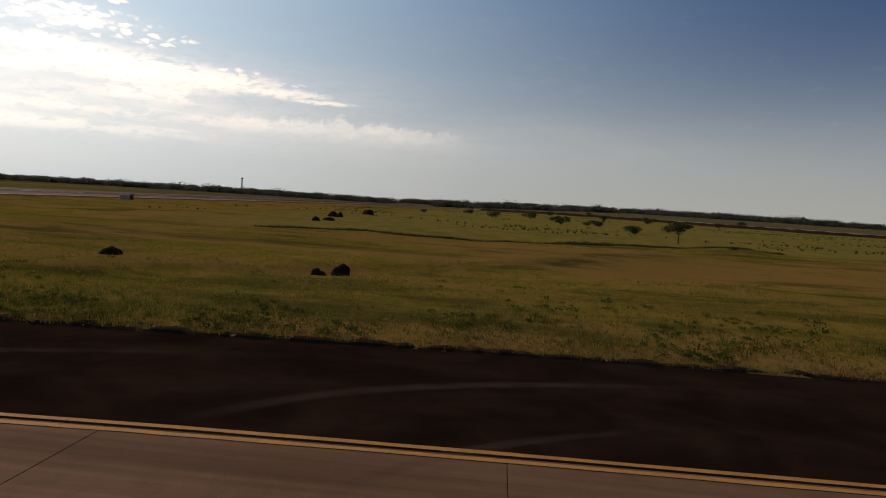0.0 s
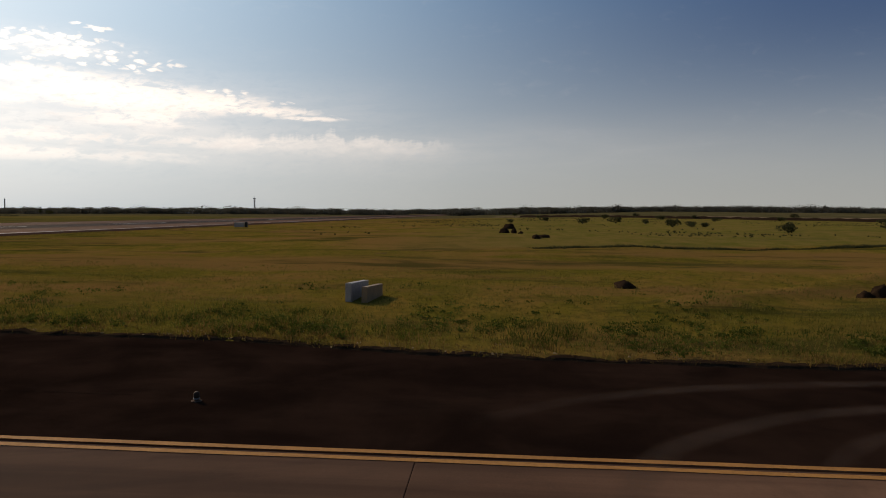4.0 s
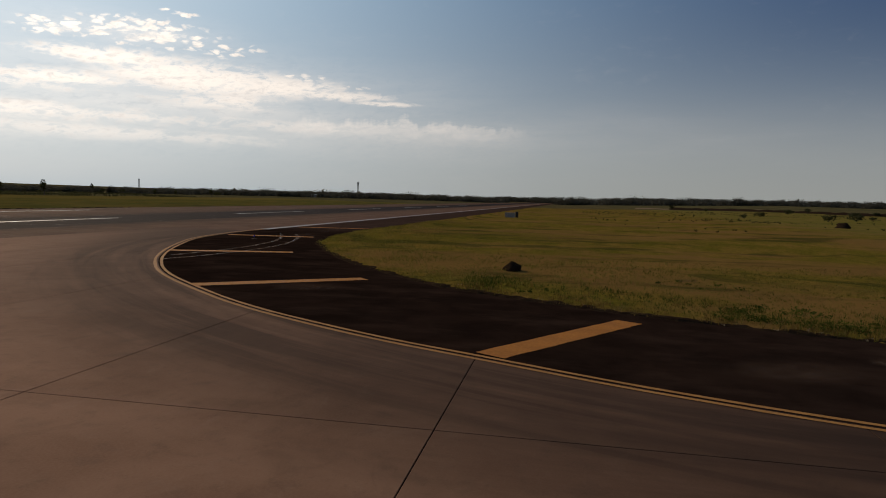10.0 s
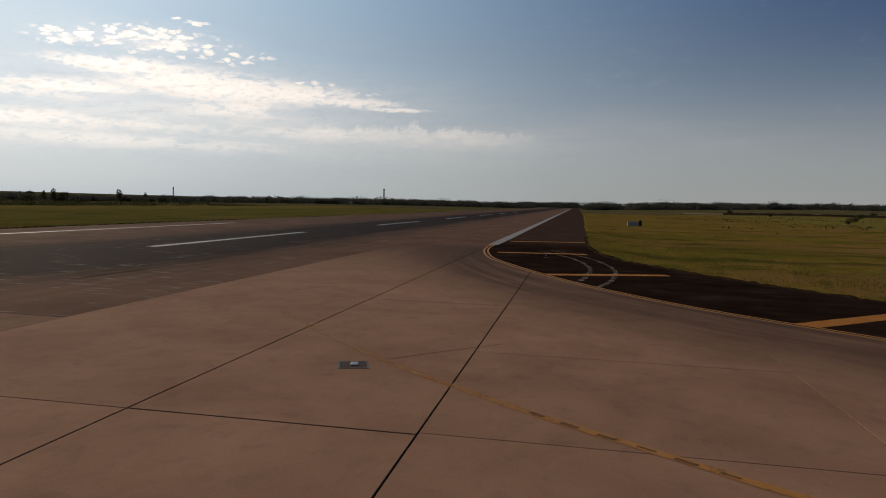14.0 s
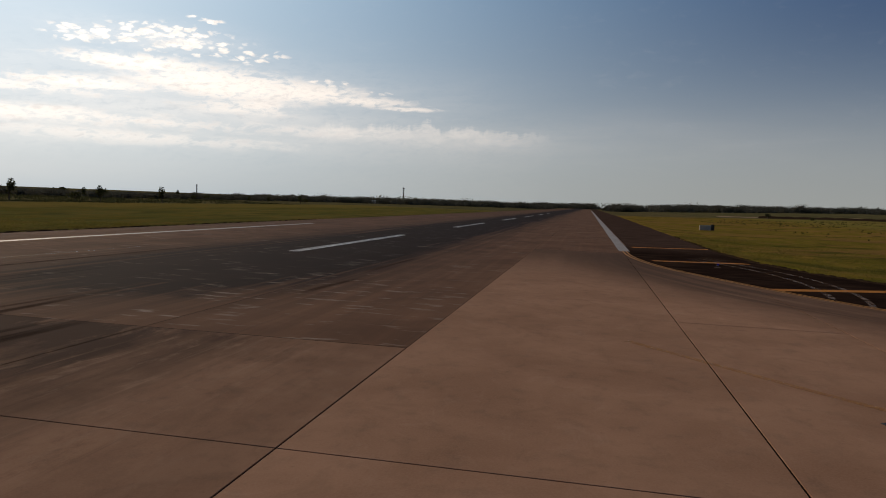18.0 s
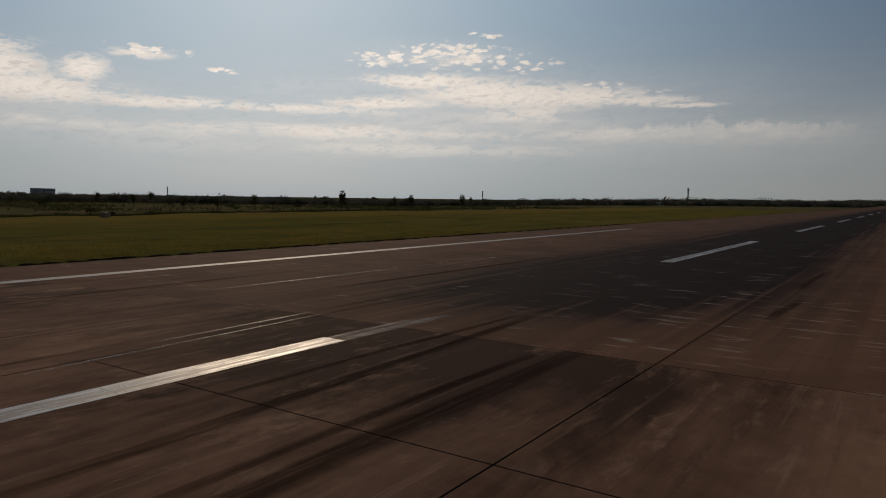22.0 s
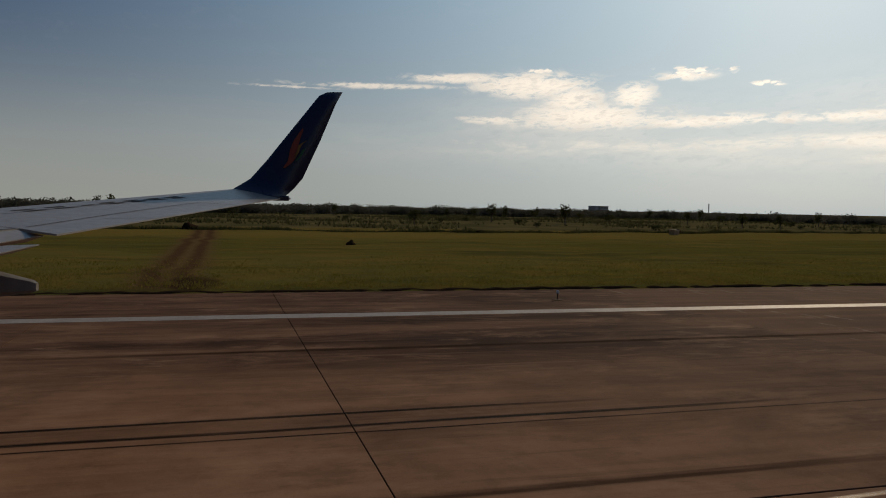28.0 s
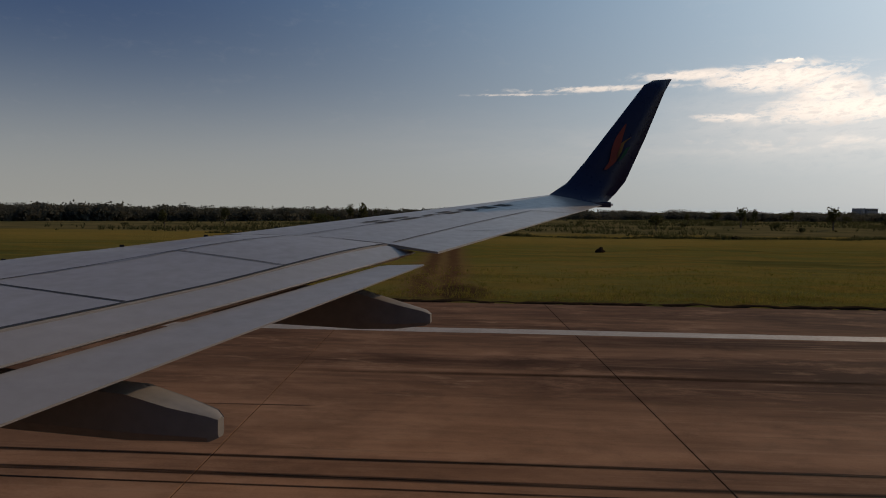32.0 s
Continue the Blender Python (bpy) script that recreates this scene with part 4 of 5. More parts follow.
DUST = soft_patch("thin_pale_dust", (0.16, 0.10, 0.065), 0.38)
thick_dust = mesh("dust_patch", [(-1, -1, 0), (1, -1, 0), (1, 1, 0), (-1, 1, 0)], [(0, 1, 2, 3)], soft_patch("thick_pale_dust", (0.22, 0.15, 0.10), 0.55))
for x, y, w, h, a in ((-18.6, 66.4, 1.5, 0.85, -8), (-20.3, 63.9, 0.7, 0.9, 10), (-19.4, 63.0, 0.5, 0.7, 30)):
    ob = new("dust_patch", thick_dust)
    ob.matrix_world = pose(x, y, 0.0078, 0, 0, a) @ Matrix.Diagonal((w, h, 1, 1))
    tagged(ob, "pale dusty scraped patch on the asphalt shoulder", "marking", "dust patches", "structure")
dust_sheet = mesh("dust_patch", [(-1, -1, 0), (1, -1, 0), (1, 1, 0), (-1, 1, 0)], [(0, 1, 2, 3)], DUST)
for x, y, w, h, a in ((-15.2, 71.0, 2.0, 2.6, 15), (-15.0, 75.0, 1.8, 2.4, -30), (-17.6, 78.0, 1.4, 2.8, 5), 
                      (-61.5, 30.6, 3.2, 1.6, 10), (-69.0, 30.0, 3.0, 1.5, 0), (-27.0, 44.0, 1.6, 2.2, 40), (-17.5, 60.0, 1.5, 2.2, 20), (-41.0, 33.0, 2.2, 1.2, 20)):
    ob = new("dust_patch", dust_sheet)
    ob.matrix_world = pose(x, y, 0.0075, 0, 0, a) @ Matrix.Diagonal((w, h, 1, 1))
    tagged(ob, "thin pale dusty patch on the asphalt shoulder", "marking", "dust patches", "structure")

for pts in ([(-19.9, 83.0), (-18.2, 83.0), (-16.9, 82.75), (-15.6, 82.85), (-14.0, 82.55), (-11.8, 82.5)], [(-18.7, 80.4), (-15.5, 80.3), (-12.4, 80.2)], [(-15.6, 78.5), (-14.0, 78.3), (-12.2, 78.0)], [(-15.1, 76.9), (-14.2, 76.8), (-13.1, 76.7)], [(-15.9, 70.1), (-14.6, 69.8), (-13.1, 69.5)], [(-16.3, 71.9), (-15.0, 71.7), (-13.9, 71.5)]):
    marking("crack", ribbon(smooth_line(pts, 0.16), -0.017, 0.017, 0.0082, CRACK, "crack", 0.035), "pale ragged crack across the black shoulder", "cracks")

marking("crack", ribbon(smooth_line([(-16.1, 26.9), (-17.5, 28.1), (-19.2, 29.7)], 0.3), -0.010, 0.010, 0.004, JOINT, "crack", 0.012), "hairline crack running across the concrete from the recessed light", "cracks")
for pts in ([(-20.3, 82.48), (-16.0, 82.3), (-12.2, 82.1)], [(-14.45, 72.0), (-14.4, 78.9), (-14.3, 90.0)], [(-16.7, 61.0), (-16.0, 66.0), (-15.6, 71.0)], [(-19.0, 8.1), (-30.0, 8.1), (-60.0, 8.1)]):
    marking("joint", ribbon(smooth_line(pts, 0.3), -0.012, 0.012, 0.0135, JOINT, "joint", 0.012), "thin dark joint in the asphalt shoulder", "shoulder joints")

# ---- plants ----
def leaves(name, dark, light, rough=0.75):
    m, n, sh = material(name, rough)
    r = n.add("ShaderNodeNewGeometry").outputs["Random Per Island"]
    at = n.add("ShaderNodeTexCoord").outputs["Object"]
    fac = n.math("MULTIPLY_ADD", n.noise(at, 0.4, 4.0), 0.75, n.math("MULTIPLY", r, 0.25))
    colour = n.mix(n.span(fac, 0.25, 0.75), rgb(*dark), rgb(*light))
    finish(n, sh, colour, rough, gloss=0.02)
    thin = n.add("ShaderNodeBsdfTranslucent", Color=colour)
    both = n.add("ShaderNodeMixShader", i0=0.4, i1=sh.outputs[0], i2=thin.outputs[0])
    n.tree.links.new(both.outputs[0], m.node_tree.nodes["Material Output"].inputs[0])
    return m


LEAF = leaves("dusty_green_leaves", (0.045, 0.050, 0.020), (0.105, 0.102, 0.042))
# Paler and greyer than near leaves: distance haze is put into this colour.
WOODS = leaves("hazed_woodland_leaves", (0.086, 0.084, 0.064), (0.116, 0.112, 0.084))
BLADE = leaves("grass_blades", (0.110, 0.106, 0.018), (0.315, 0.245, 0.058), 0.8)
LUSH = leaves("lush_green_grass", (0.040, 0.062, 0.010), (0.135, 0.150, 0.028), 0.8)
STRAW = leaves("straw_grass", (0.12, 0.078, 0.022), (0.34, 0.215, 0.065), 0.85)
LITTER = leaves("pale_dry_litter", (0.30, 0.21, 0.11), (0.58, 0.46, 0.29), 0.85)
BARK = simple("grey_brown_bark", (0.09, 0.065, 0.045), (0.17, 0.13, 0.095), 3.0, 0.9)
EARTH = simple("dark_crumbly_earth", (0.022, 0.013, 0.008), (0.060, 0.036, 0.020), 2.5, 0.95, strength=0.8, gloss=0.0)
rng = np.random.default_rng(7)


def blades(x, y, z, height, width, per=4):
    """Tufts of pointed blades at the given places: triangles."""
    n = len(x) * per
    cx, cy, cz, h = (np.repeat(a, per) for a in (x, y, z, height))
    a = rng.uniform(0, 2 * np.pi, n)
    off = rng.uniform(0.0, 0.10, n)
    bx, by = cx + off * np.cos(a), cy + off * np.sin(a)
    t = rng.uniform(0, np.pi, n)
    w = width * rng.uniform(0.6, 1.4, n)
    lean = h * rng.uniform(0.1, 0.8, n)
    hh = h * rng.uniform(0.6, 1.15, n)
    v = np.empty((n, 3, 3))
    v[:, 0] = np.stack([bx - w * np.cos(t), by - w * np.sin(t), cz - 0.02], -1)
    v[:, 1] = np.stack([bx + w * np.cos(t), by + w * np.sin(t), cz - 0.02], -1)
    v[:, 2] = np.stack([bx + lean * np.cos(a), by + lean * np.sin(a), cz + hh], -1)
    return v.reshape(-1, 3), np.arange(n * 3).reshape(-1, 3)


def clumpy(x, y, scale):
    return np.sin(x * scale + 2 * np.sin(y * scale * 0.7)) * np.sin(y * scale * 1.3 + 1.5 * np.sin(x * scale * 0.6))


def meadow(name, count, xr, yr, mat, tall, reach, label, width=0.012, clump=0.3, start=0.02, end=99.0):
    x, y = rng.uniform(*xr, count * 3), rng.uniform(*yr, count * 3)
    d = on_grass(x, y)
    keep = (d > start) & (d < end) & (rng.uniform(0, 1, len(x)) < np.exp(-np.clip(d, 0, 99) / reach)) & (clumpy(x, y, 0.9) > rng.uniform(-1.0, clump, len(x)) - 0.3)
    x, y, d = x[keep][:count], y[keep][:count], d[keep][:count]
    h = tall * rng.uniform(0.5, 1.2, len(x)) * (1 + 0.5 * clumpy(x, y, 0.5))
    v, f = blades(x, y, land(x, y), np.clip(h, 0.03, 9), width)
    return tagged(new(name, arrays(name, v, f, mat)), label, "grass", kind="stuff")


meadow("grass_blades", 27000, (-46, -18), (44, 140), BLADE, 0.12, 14.0, "short green grass blades beside the taxiway shoulder")
meadow("dry_grass_fringe", 22000, (-30, -17.5), (44, 150), STRAW, 0.17, 1.3, "straw-coloured dry grass overhanging the asphalt edge", 0.015, 0.9, -0.10)
meadow("dry_litter", 3200, (-30, -17.5), (44, 150), LITTER, 0.05, 0.45, "pale dry stalks and litter along the ragged asphalt edge", 0.035, 0.3, -0.30, 1.6)
meadow("lush_grass", 11000, (-34, -19), (50, 140), LUSH, 0.19, 9.0, "lush dark green grass band near the asphalt edge", 0.014, 1.2, 1.0, 5.0)
meadow("grass_blades", 9000, (-110, -38), (32.5, 50), BLADE, 0.14, 5.0, "green grass blades along the runway shoulder")
meadow("grass_blades", 16000, (-70, 26), (-44, -27), BLADE, 0.14, 7.0, "green grass blades along the far runway edge")
meadow("dry_grass_fringe", 5000, (-80, 30), (-30, -27), STRAW, 0.13, 0.6, "dark straw fringe along the far runway edge", 0.014, 0.9)


def weeds(count, label):
    """Low broad-leaved clumps scattered near the paving."""
    x, y = rng.uniform(-34, -19, count * 12), rng.uniform(46, 140, count * 12)
    d = on_grass(x, y)
    keep = (d > 0.5) & (rng.uniform(0, 1, len(x)) < np.exp(-d / 4.0)) & (clumpy(x, y, 0.35) > 0.15)
    x, y = x[keep][:count], y[keep][:count]
    z = land(x, y)
    vs, fs, base = [], [], 0
    for px, py, pz in zip(x, y, z):
        n = int(rng.integers(16, 34))
        r = rng.uniform(0.10, 0.32)
        a, q = rng.uniform(0, 6.28, n), rng.uniform(0, 1, n) ** 0.5 * r
        at = np.stack([px + q * np.cos(a), py + q * np.sin(a), pz + 0.03 + rng.uniform(0.02, 0.6, n) * (1.1 * r - 0.6 * q)], -1)
        u, w = rng.normal(0, 1, (n, 3)), rng.normal(0, 1, (n, 3))
        s = rng.uniform(0.025, 0.06, n)[:, None]
        u, w = u / np.linalg.norm(u, axis=1)[:, None] * s, w / np.linalg.norm(w, axis=1)[:, None] * s * 0.7
        vs.append(np.stack([at - u, at - w, at + u, at + w], 1).reshape(-1, 3))
        fs.append(np.arange(n * 4).reshape(-1, 4) + base)
        base += n * 4
    return tagged(new("weeds", arrays("weeds", np.concatenate(vs), np.concatenate(fs), LUSH)), label, "weeds", kind="stuff")


weeds(900, "low dark green weeds in the grass beside the asphalt")


def earth_rim(points, side, label):
    """A low ragged lip of dark soil where the turf meets the paving."""
    v, f = [], []
    k = 7
    for i, q in enumerate(points):
        way = (points[min(i + 1, len(points) - 1)] - points[max(i - 1, 0)]).normalized()
        out = Vector((-way.y, way.x)) * side
        wob = 0.16 * noise.noise((q.x * 0.9, q.y * 0.9, 1.0)) + 0.10 * noise.noise((q.x * 2.7, q.y * 2.7, 5.0))
        tall = 0.075 + 0.07 * noise.noise((q.x * 1.3, q.y * 1.3, 9.0)) + 0.05 * noise.noise((q.x * 4.0, q.y * 4.0, 3.0))
        for off, h in ((-0.10, -0.03), (-0.04, 0.35), (0.0, 0.75), (0.10, 1.0), (0.26, 1.0), (0.45, 0.8), (0.70, 0.0)):
            w = off + wob + 0.03 * noise.noise((q.x * 6, q.y * 6, off * 9))
            v.append((q.x + out.x * w, q.y + out.y * w, h * max(0.03, tall)))
        if i:
            for j in range(k - 1):
                f.append(((i - 1) * k + j, i * k + j, i * k + j + 1, (i - 1) * k + j + 1))
    me = mesh("earth_rim", v, f, EARTH)
    return tagged(new("earth_rim", me), label, "soil", kind="stuff")


rim_line = [q for q in smooth_line(GRASS_EDGE, 0.22) if q.y < 145 and q.x > -110]
earth_rim(rim_line, -1, "ragged lip of dark soil along the asphalt edge")
earth_rim([Vector((x * 0.25, SOUTH_EDGE)) for x in range(-480, 160)], -1, "ragged lip of dark soil along the far runway edge")


def grass_line(points, spread, count, tall, label, mat):
    pts = smooth_line(points, 0.5)
    k = rng.integers(0, len(pts), count)
    x = np.array([pts[i].x for i in k]) + rng.normal(0, spread, count)
    y = np.array([pts[i].y for i in k]) + rng.normal(0, spread, count)
    v, f = blades(x, y, land(x, y), tall * rng.uniform(0.4, 1.3, count) * (1 + 0.6 * clumpy(x, y, 0.4)), 0.05, 5)
    return tagged(new("tall_grass", arrays("tall_grass", v, f, mat)), label, "grass", kind="stuff")


grass_line([(-65, 101.5), (-66.2, 106), (-68.3, 111), (-67.9, 118), (-69.5, 126), (-73, 136), (-77.3, 145.5), (-83, 156)], 0.30, 2200, 0.19, "dark line of tall grass along a ditch", LEAF)
grass_line([(44, -99), (9, -98), (-32, -96), (-70, -103), (-120, -112), (-191, -118)], 0.6, 8000, 0.4, "dark line of tall grass along a ditch", LEAF)


def rough_tufts(name, count, xr, yr, tall, label, mat=LEAF):
    x, y = rng.uniform(*xr, count), rng.uniform(*yr, count)
    keep = clumpy(x, y, 0.06) + 0.6 * clumpy(x, y, 0.21) + 0.35 * clumpy(x, y, 0.7) > rng.uniform(0.1, 1.2, count)
    x, y = x[keep], y[keep]
    v, f = blades(x, y, land(x, y), tall * rng.uniform(0.4, 1.4, len(x)), 0.07, 7)
    return tagged(new(name, arrays(name, v, f, mat)), label, "scrub", kind="stuff")


rough_tufts("rough_scrub", 60000, (-330, 90), (-330, -104), 0.8, "rough uncut grass and low scrub past the mown field")
rough_tufts("rough_scrub", 9000, (-330, -95), (60, 250), 0.3, "rough tussocks in the open field")


def crown(count, rx, ry, rz, z0, size, core=True, flat=0.0):
    """A ragged crown of leaf clumps: quads scattered over and inside lobes."""
    lobes = [(rng.uniform(-0.55, 0.55) * rx, rng.uniform(-0.55, 0.55) * ry, z0 + rz * rng.uniform(0.45, 1.35), rng.uniform(0.4, 0.75)) for _ in range(7)]
    k = rng.integers(0, len(lobes), count)
    L = np.array(lobes)[k]
    d = rng.normal(0, 1, (count, 3))
    d /= np.linalg.norm(d, axis=1)[:, None]
    r = rng.uniform(0.55, 1.08, count) ** 0.5
    c = np.stack([L[:, 0] + d[:, 0] * rx * L[:, 3] * r, L[:, 1] + d[:, 1] * ry * L[:, 3] * r, L[:, 2] + d[:, 2] * rz * L[:, 3] * r * (1 - flat)], -1)
    u = rng.normal(0, 1, (count, 3))
    u /= np.linalg.norm(u, axis=1)[:, None]
    w = np.cross(u, d)
    w /= np.linalg.norm(w, axis=1)[:, None] + 1e-6
    s = size * rng.uniform(0.5, 1.3, count)[:, None]
    v = np.stack([c - u * s, c + w * s * 0.7, c + u * s, c - w * s * 0.7], 1).reshape(-1, 3)
    return v, np.arange(count * 4).reshape(-1, 4)


def trunk_build(height, radius, limbs, spread):
    def build(bm):
        def limb(a, b, r1, r2):
            way = Vector(b) - Vector(a)
            m = Matrix.Translation((Vector(a) + Vector(b)) / 2) @ way.to_track_quat("Z", "Y").to_matrix().to_4x4()
            bmesh.ops.create_cone(bm, cap_ends=True, segments=7, radius1=r1, radius2=r2, depth=way.length, matrix=m)
        bend = (rng.uniform(-0.1, 0.1) * height, rng.uniform(-0.1, 0.1) * height, height * 0.5)
        limb((0, 0, -0.15), bend, radius, radius * 0.75)
        top = (bend[0] * 1.3, bend[1] * 1.3, height)
        limb(bend, top, radius * 0.75, radius * 0.4)
        for _ in range(limbs):
            a = rng.uniform(0, 6.28)
            limb(bend, (bend[0] + spread * math.cos(a), bend[1] + spread * math.sin(a), height * rng.uniform(0.8, 1.15)), radius * 0.45, radius * 0.12)
    return build


def plant(name, label, height, width, clumps, size, stem, category, flat=0.0):
    ob = thing(name, pose(0, 0, 0), label, category)
    part("trunk", shape("trunk", BARK, trunk_build(stem + height * 0.3, 0.035 * height, 5, width * 0.3)), ob, "thin grey-brown trunk with forked limbs")
    v, f = crown(clumps, width / 2, width / 2, (height - stem) / 2, stem, size, flat=flat)
    part("crown", arrays("crown", v, f, LEAF), ob, "uneven crown of dusty dark leaves")
    return ob


KINDS = [plant("tree", "small dusty tree with an uneven dark crown in the field", 4.2, 4.4, 420, 0.24, 1.1, "tree"),
         plant("tree", "thin upright dark tree standing in rough scrub", 5.2, 2.6, 380, 0.22, 1.3, "tree"),
         plant("shrub", "low round dark green shrub in rough grass", 1.8, 3.2, 320, 0.18, 0.1, "shrub"),
         plant("shrub", "small straggly olive shrub in the field", 1.3, 1.9, 200, 0.14, 0.1, "shrub"),
         plant("tree", "flat-topped spreading tree on a short trunk", 4.4, 5.6, 620, 0.22, 2.0, "tree", 0.5)]
used = [False] * len(KINDS)


def put(kind, x, y, scale=1.0, group="field shrubs and trees"):
    z = float(land(np.array([x]), np.array([y]))[0]) - 0.05
    m = pose(x, y, z, 0, 0, rng.uniform(0, 360)) @ Matrix.Diagonal((scale * rng.uniform(0.9, 1.15), scale * rng.uniform(0.9, 1.15), scale, 1))
    if used[kind]:
        ob = copy_thing(KINDS[kind], m)
    else:
        ob, used[kind] = KINDS[kind], True
    ob.matrix_basis = m
    ob["group"] = group
    return ob


# field beside the taxiway
for kind, x, y, s in ((4, -88.8, 145.9, 0.72), (2, -119.8, 146.4, 0.95), (2, -161.0, 138.0, 1.3), (3, -151.9, 159.5, 1.6), (2, -169.5, 147.7, 0.8), (2, -172.0, 145.0, 0.7), (2, -186.0, 149.0, 0.9), (2, -207.0, 133.0, 1.35),
                      (3, -195.0, 122.0, 1.8), (3, -200.0, 102.1, 1.1), (0, -376.0, 108.4, 0.75), (3, -340.0, 119.0, 1.4), (3, -190.0, 138.0, 1.2), (2, -260, 178, 1.1), (2, -300, 168, 1.3), (3, -229, 146, 1.0), (2, -311, 146, 1.4),
                      (0, -330, 235, 0.8), (2, -280, 209, 1.2), (3, -240, 159, 0.95), (2, -350, 196, 1.2), (0, -359, 169, 0.7), (2, -229, 114, 1.0)):
    put(kind, x, y, s)
# scrubland south of the runway
spots = []
while len(spots) < 95:
    x, y = rng.uniform(-330, 80), -112 - 210 * rng.uniform(0, 1) ** 1.3
    if all((x - a) ** 2 + (y - b) ** 2 > 40 for a, b in spots):
        spots.append((x, y))
        put(int(rng.choice([0, 1, 2, 3], p=[0.2, 0.3, 0.25, 0.25])), x, y, rng.uniform(0.65, 1.1), "scrubland shrubs and trees")

# ---- far woods ----
def wood_line(heading):
    """Distance and top (degrees above the level) of the woods by heading."""
    dist = np.interp(heading, [-240, -200, -182, -170, -150, -140, -120, -95, -70], [760, 760, 820, 720, 420, 300, 360, 340, 240])
    top = np.interp(heading, [-237 + 8 * k for k in range(23)], [0.62, 0.64, 0.69, 0.79, 0.91, 0.79, 0.77, 0.47, 0.37, 0.37, 0.27, 0.08, 0.03, 0.08, 0.16, 0.19, 0.23, 0.26, 0.29, 0.27, 0.28, 0.42, 0.53])
    return dist, top


wv, wf, base = [], [], 0
for k in range(2400):
    heading = rng.uniform(-238, -42)
    dist, top = wood_line(heading)
    back_row = rng.uniform(0, 1) ** 1.5
    r = dist * (1 + 0.35 * back_row)
    x, y = r * math.cos(radians(heading)), 30 + r * math.sin(radians(heading))
    if -30 < y < 42:
        r = rng.uniform(1560, 1800)
        x, y = r * math.cos(radians(heading)), 8 + r * math.sin(radians(heading))
    z = float(land(np.array([x]), np.array([y]))[0])
    h = max(2.5, 3.9 + r * math.tan(radians(top)) - z)
    h *= rng.uniform(0.72, 1.0) + (0.22 if rng.uniform() < 0.05 else 0)
    w = h * rng.uniform(0.9, 1.9) * (1.0 + r / 1500)
    near = r < 480
    v, f = crown(230 if near else 210, w / 2, w / 2, h * 0.42, h * 0.08, (0.06 if near else 0.062) * h)
    wv.append(v + (x, y, z))
    wf.append(f + base)
    base += len(v)
    # filled body of the crown
    n = 150 if near else 60
    a, b, q = rng.uniform(0, 6.28, n), rng.uniform(0, 1, n), rng.uniform(0, 1, n) ** 0.5
    c = np.stack([x + 0.42 * w * q * np.cos(a), y + 0.42 * w * q * np.sin(a), z + h * 0.72 * b * (1.1 - 0.6 * q)], -1)
    s = (0.095 if near else 0.16) * h * rng.uniform(0.6, 1.3, n)[:, None]
    t, up = rng.normal(0, 1, (n, 3)), rng.normal(0, 1, (n, 3))
    t, up = t / np.linalg.norm(t, axis=1)[:, None] * s, up / np.linalg.norm(up, axis=1)[:, None] * s
    v = np.stack([c - t, c - up, c + t, c + up], 1).reshape(-1, 3)
    wv.append(v)
    wf.append(np.arange(n * 4).reshape(-1, 4) + base)
    base += n * 4
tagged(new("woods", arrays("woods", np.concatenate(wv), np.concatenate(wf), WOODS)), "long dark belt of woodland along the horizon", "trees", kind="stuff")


bank = mesh("far_bank", bank_v, bank_f, EARTH, True)
if sum(q.normal.z for q in bank.polygons) < 0:
    bank.flip_normals()
tagged(new("far_bank", bank), "low dark earth bank beside the far sandy strip", "bank", kind="structure")


# ---- earth mounds ----
def mound_mesh(seed, w, h):
    def build(bm):
        bmesh.ops.create_icosphere(bm, subdivisions=3, radius=1)
        for v in bm.verts:
            k = 1 + 0.35 * noise.noise(v.co * 1.6 + Vector((seed, 0, 0))) + 0.18 * noise.noise(v.co * 4.5 + Vector((seed, 3, 0)))
            v.co = Vector((v.co.x * w * k, v.co.y * w * k * 0.9, max(-0.1, v.co.z * h * k)))
    return shape("mound", EARTH, build, True)


for k, (x, y, w, h) in enumerate(((-34.5, 115.1, 0.42, 0.42), (-35.2, 116.1, 0.5, 0.62), (-35.5, 104.0, 0.58, 0.38), (-35.4, 51.95, 0.5, 0.46), (-125.5, 100.1, 1.25, 0.95), (-103.7, 99.0, 0.85, 0.8), (-102.3, 100.4, 0.5, 0.7),
                                  (-81.3, 102.4, 0.55, 0.5), (-9.0, -61.8, 0.45, 0.5), (9.8, -98.0, 1.1, 0.9), (-69.8, -102.5, 1.0, 0.7), (-32.2, -96.1, 0.8, 0.5), (-83.5, 103.4, 0.8, 0.42), (-96.7, 101.2, 0.4, 0.35))):
    z = float(land(np.array([x]), np.array([y]))[0])
    thing("earth_mound", pose(x, y, z - 0.04), "lumpy dark brown earth mound in the grass", "mound", "earth mounds in the grass", data=mound_mesh(k * 3.7, w, h))

# ---- airfield furniture ----
STEEL = simple("dull_galvanised_steel", (0.32, 0.32, 0.31), (0.20, 0.19, 0.18), 6.0, 0.5, 0.7)
BLACK = simple("black_sign_paint", (0.012, 0.012, 0.012), (0.03, 0.028, 0.026), 5.0, 0.5)
SIGN_WHITE = simple("chalky_white_housing", (0.58, 0.53, 0.45), (0.40, 0.35, 0.28), 4.0, 0.6)
SIGN_YELLOW = simple("yellow_sign_face", (0.78, 0.55, 0.03), (0.62, 0.40, 0.03), 3.0, 0.45)
SIGN_TAN = simple("weathered_tan_housing", (0.42, 0.27, 0.14), (0.28, 0.175, 0.09), 3.0, 0.7)
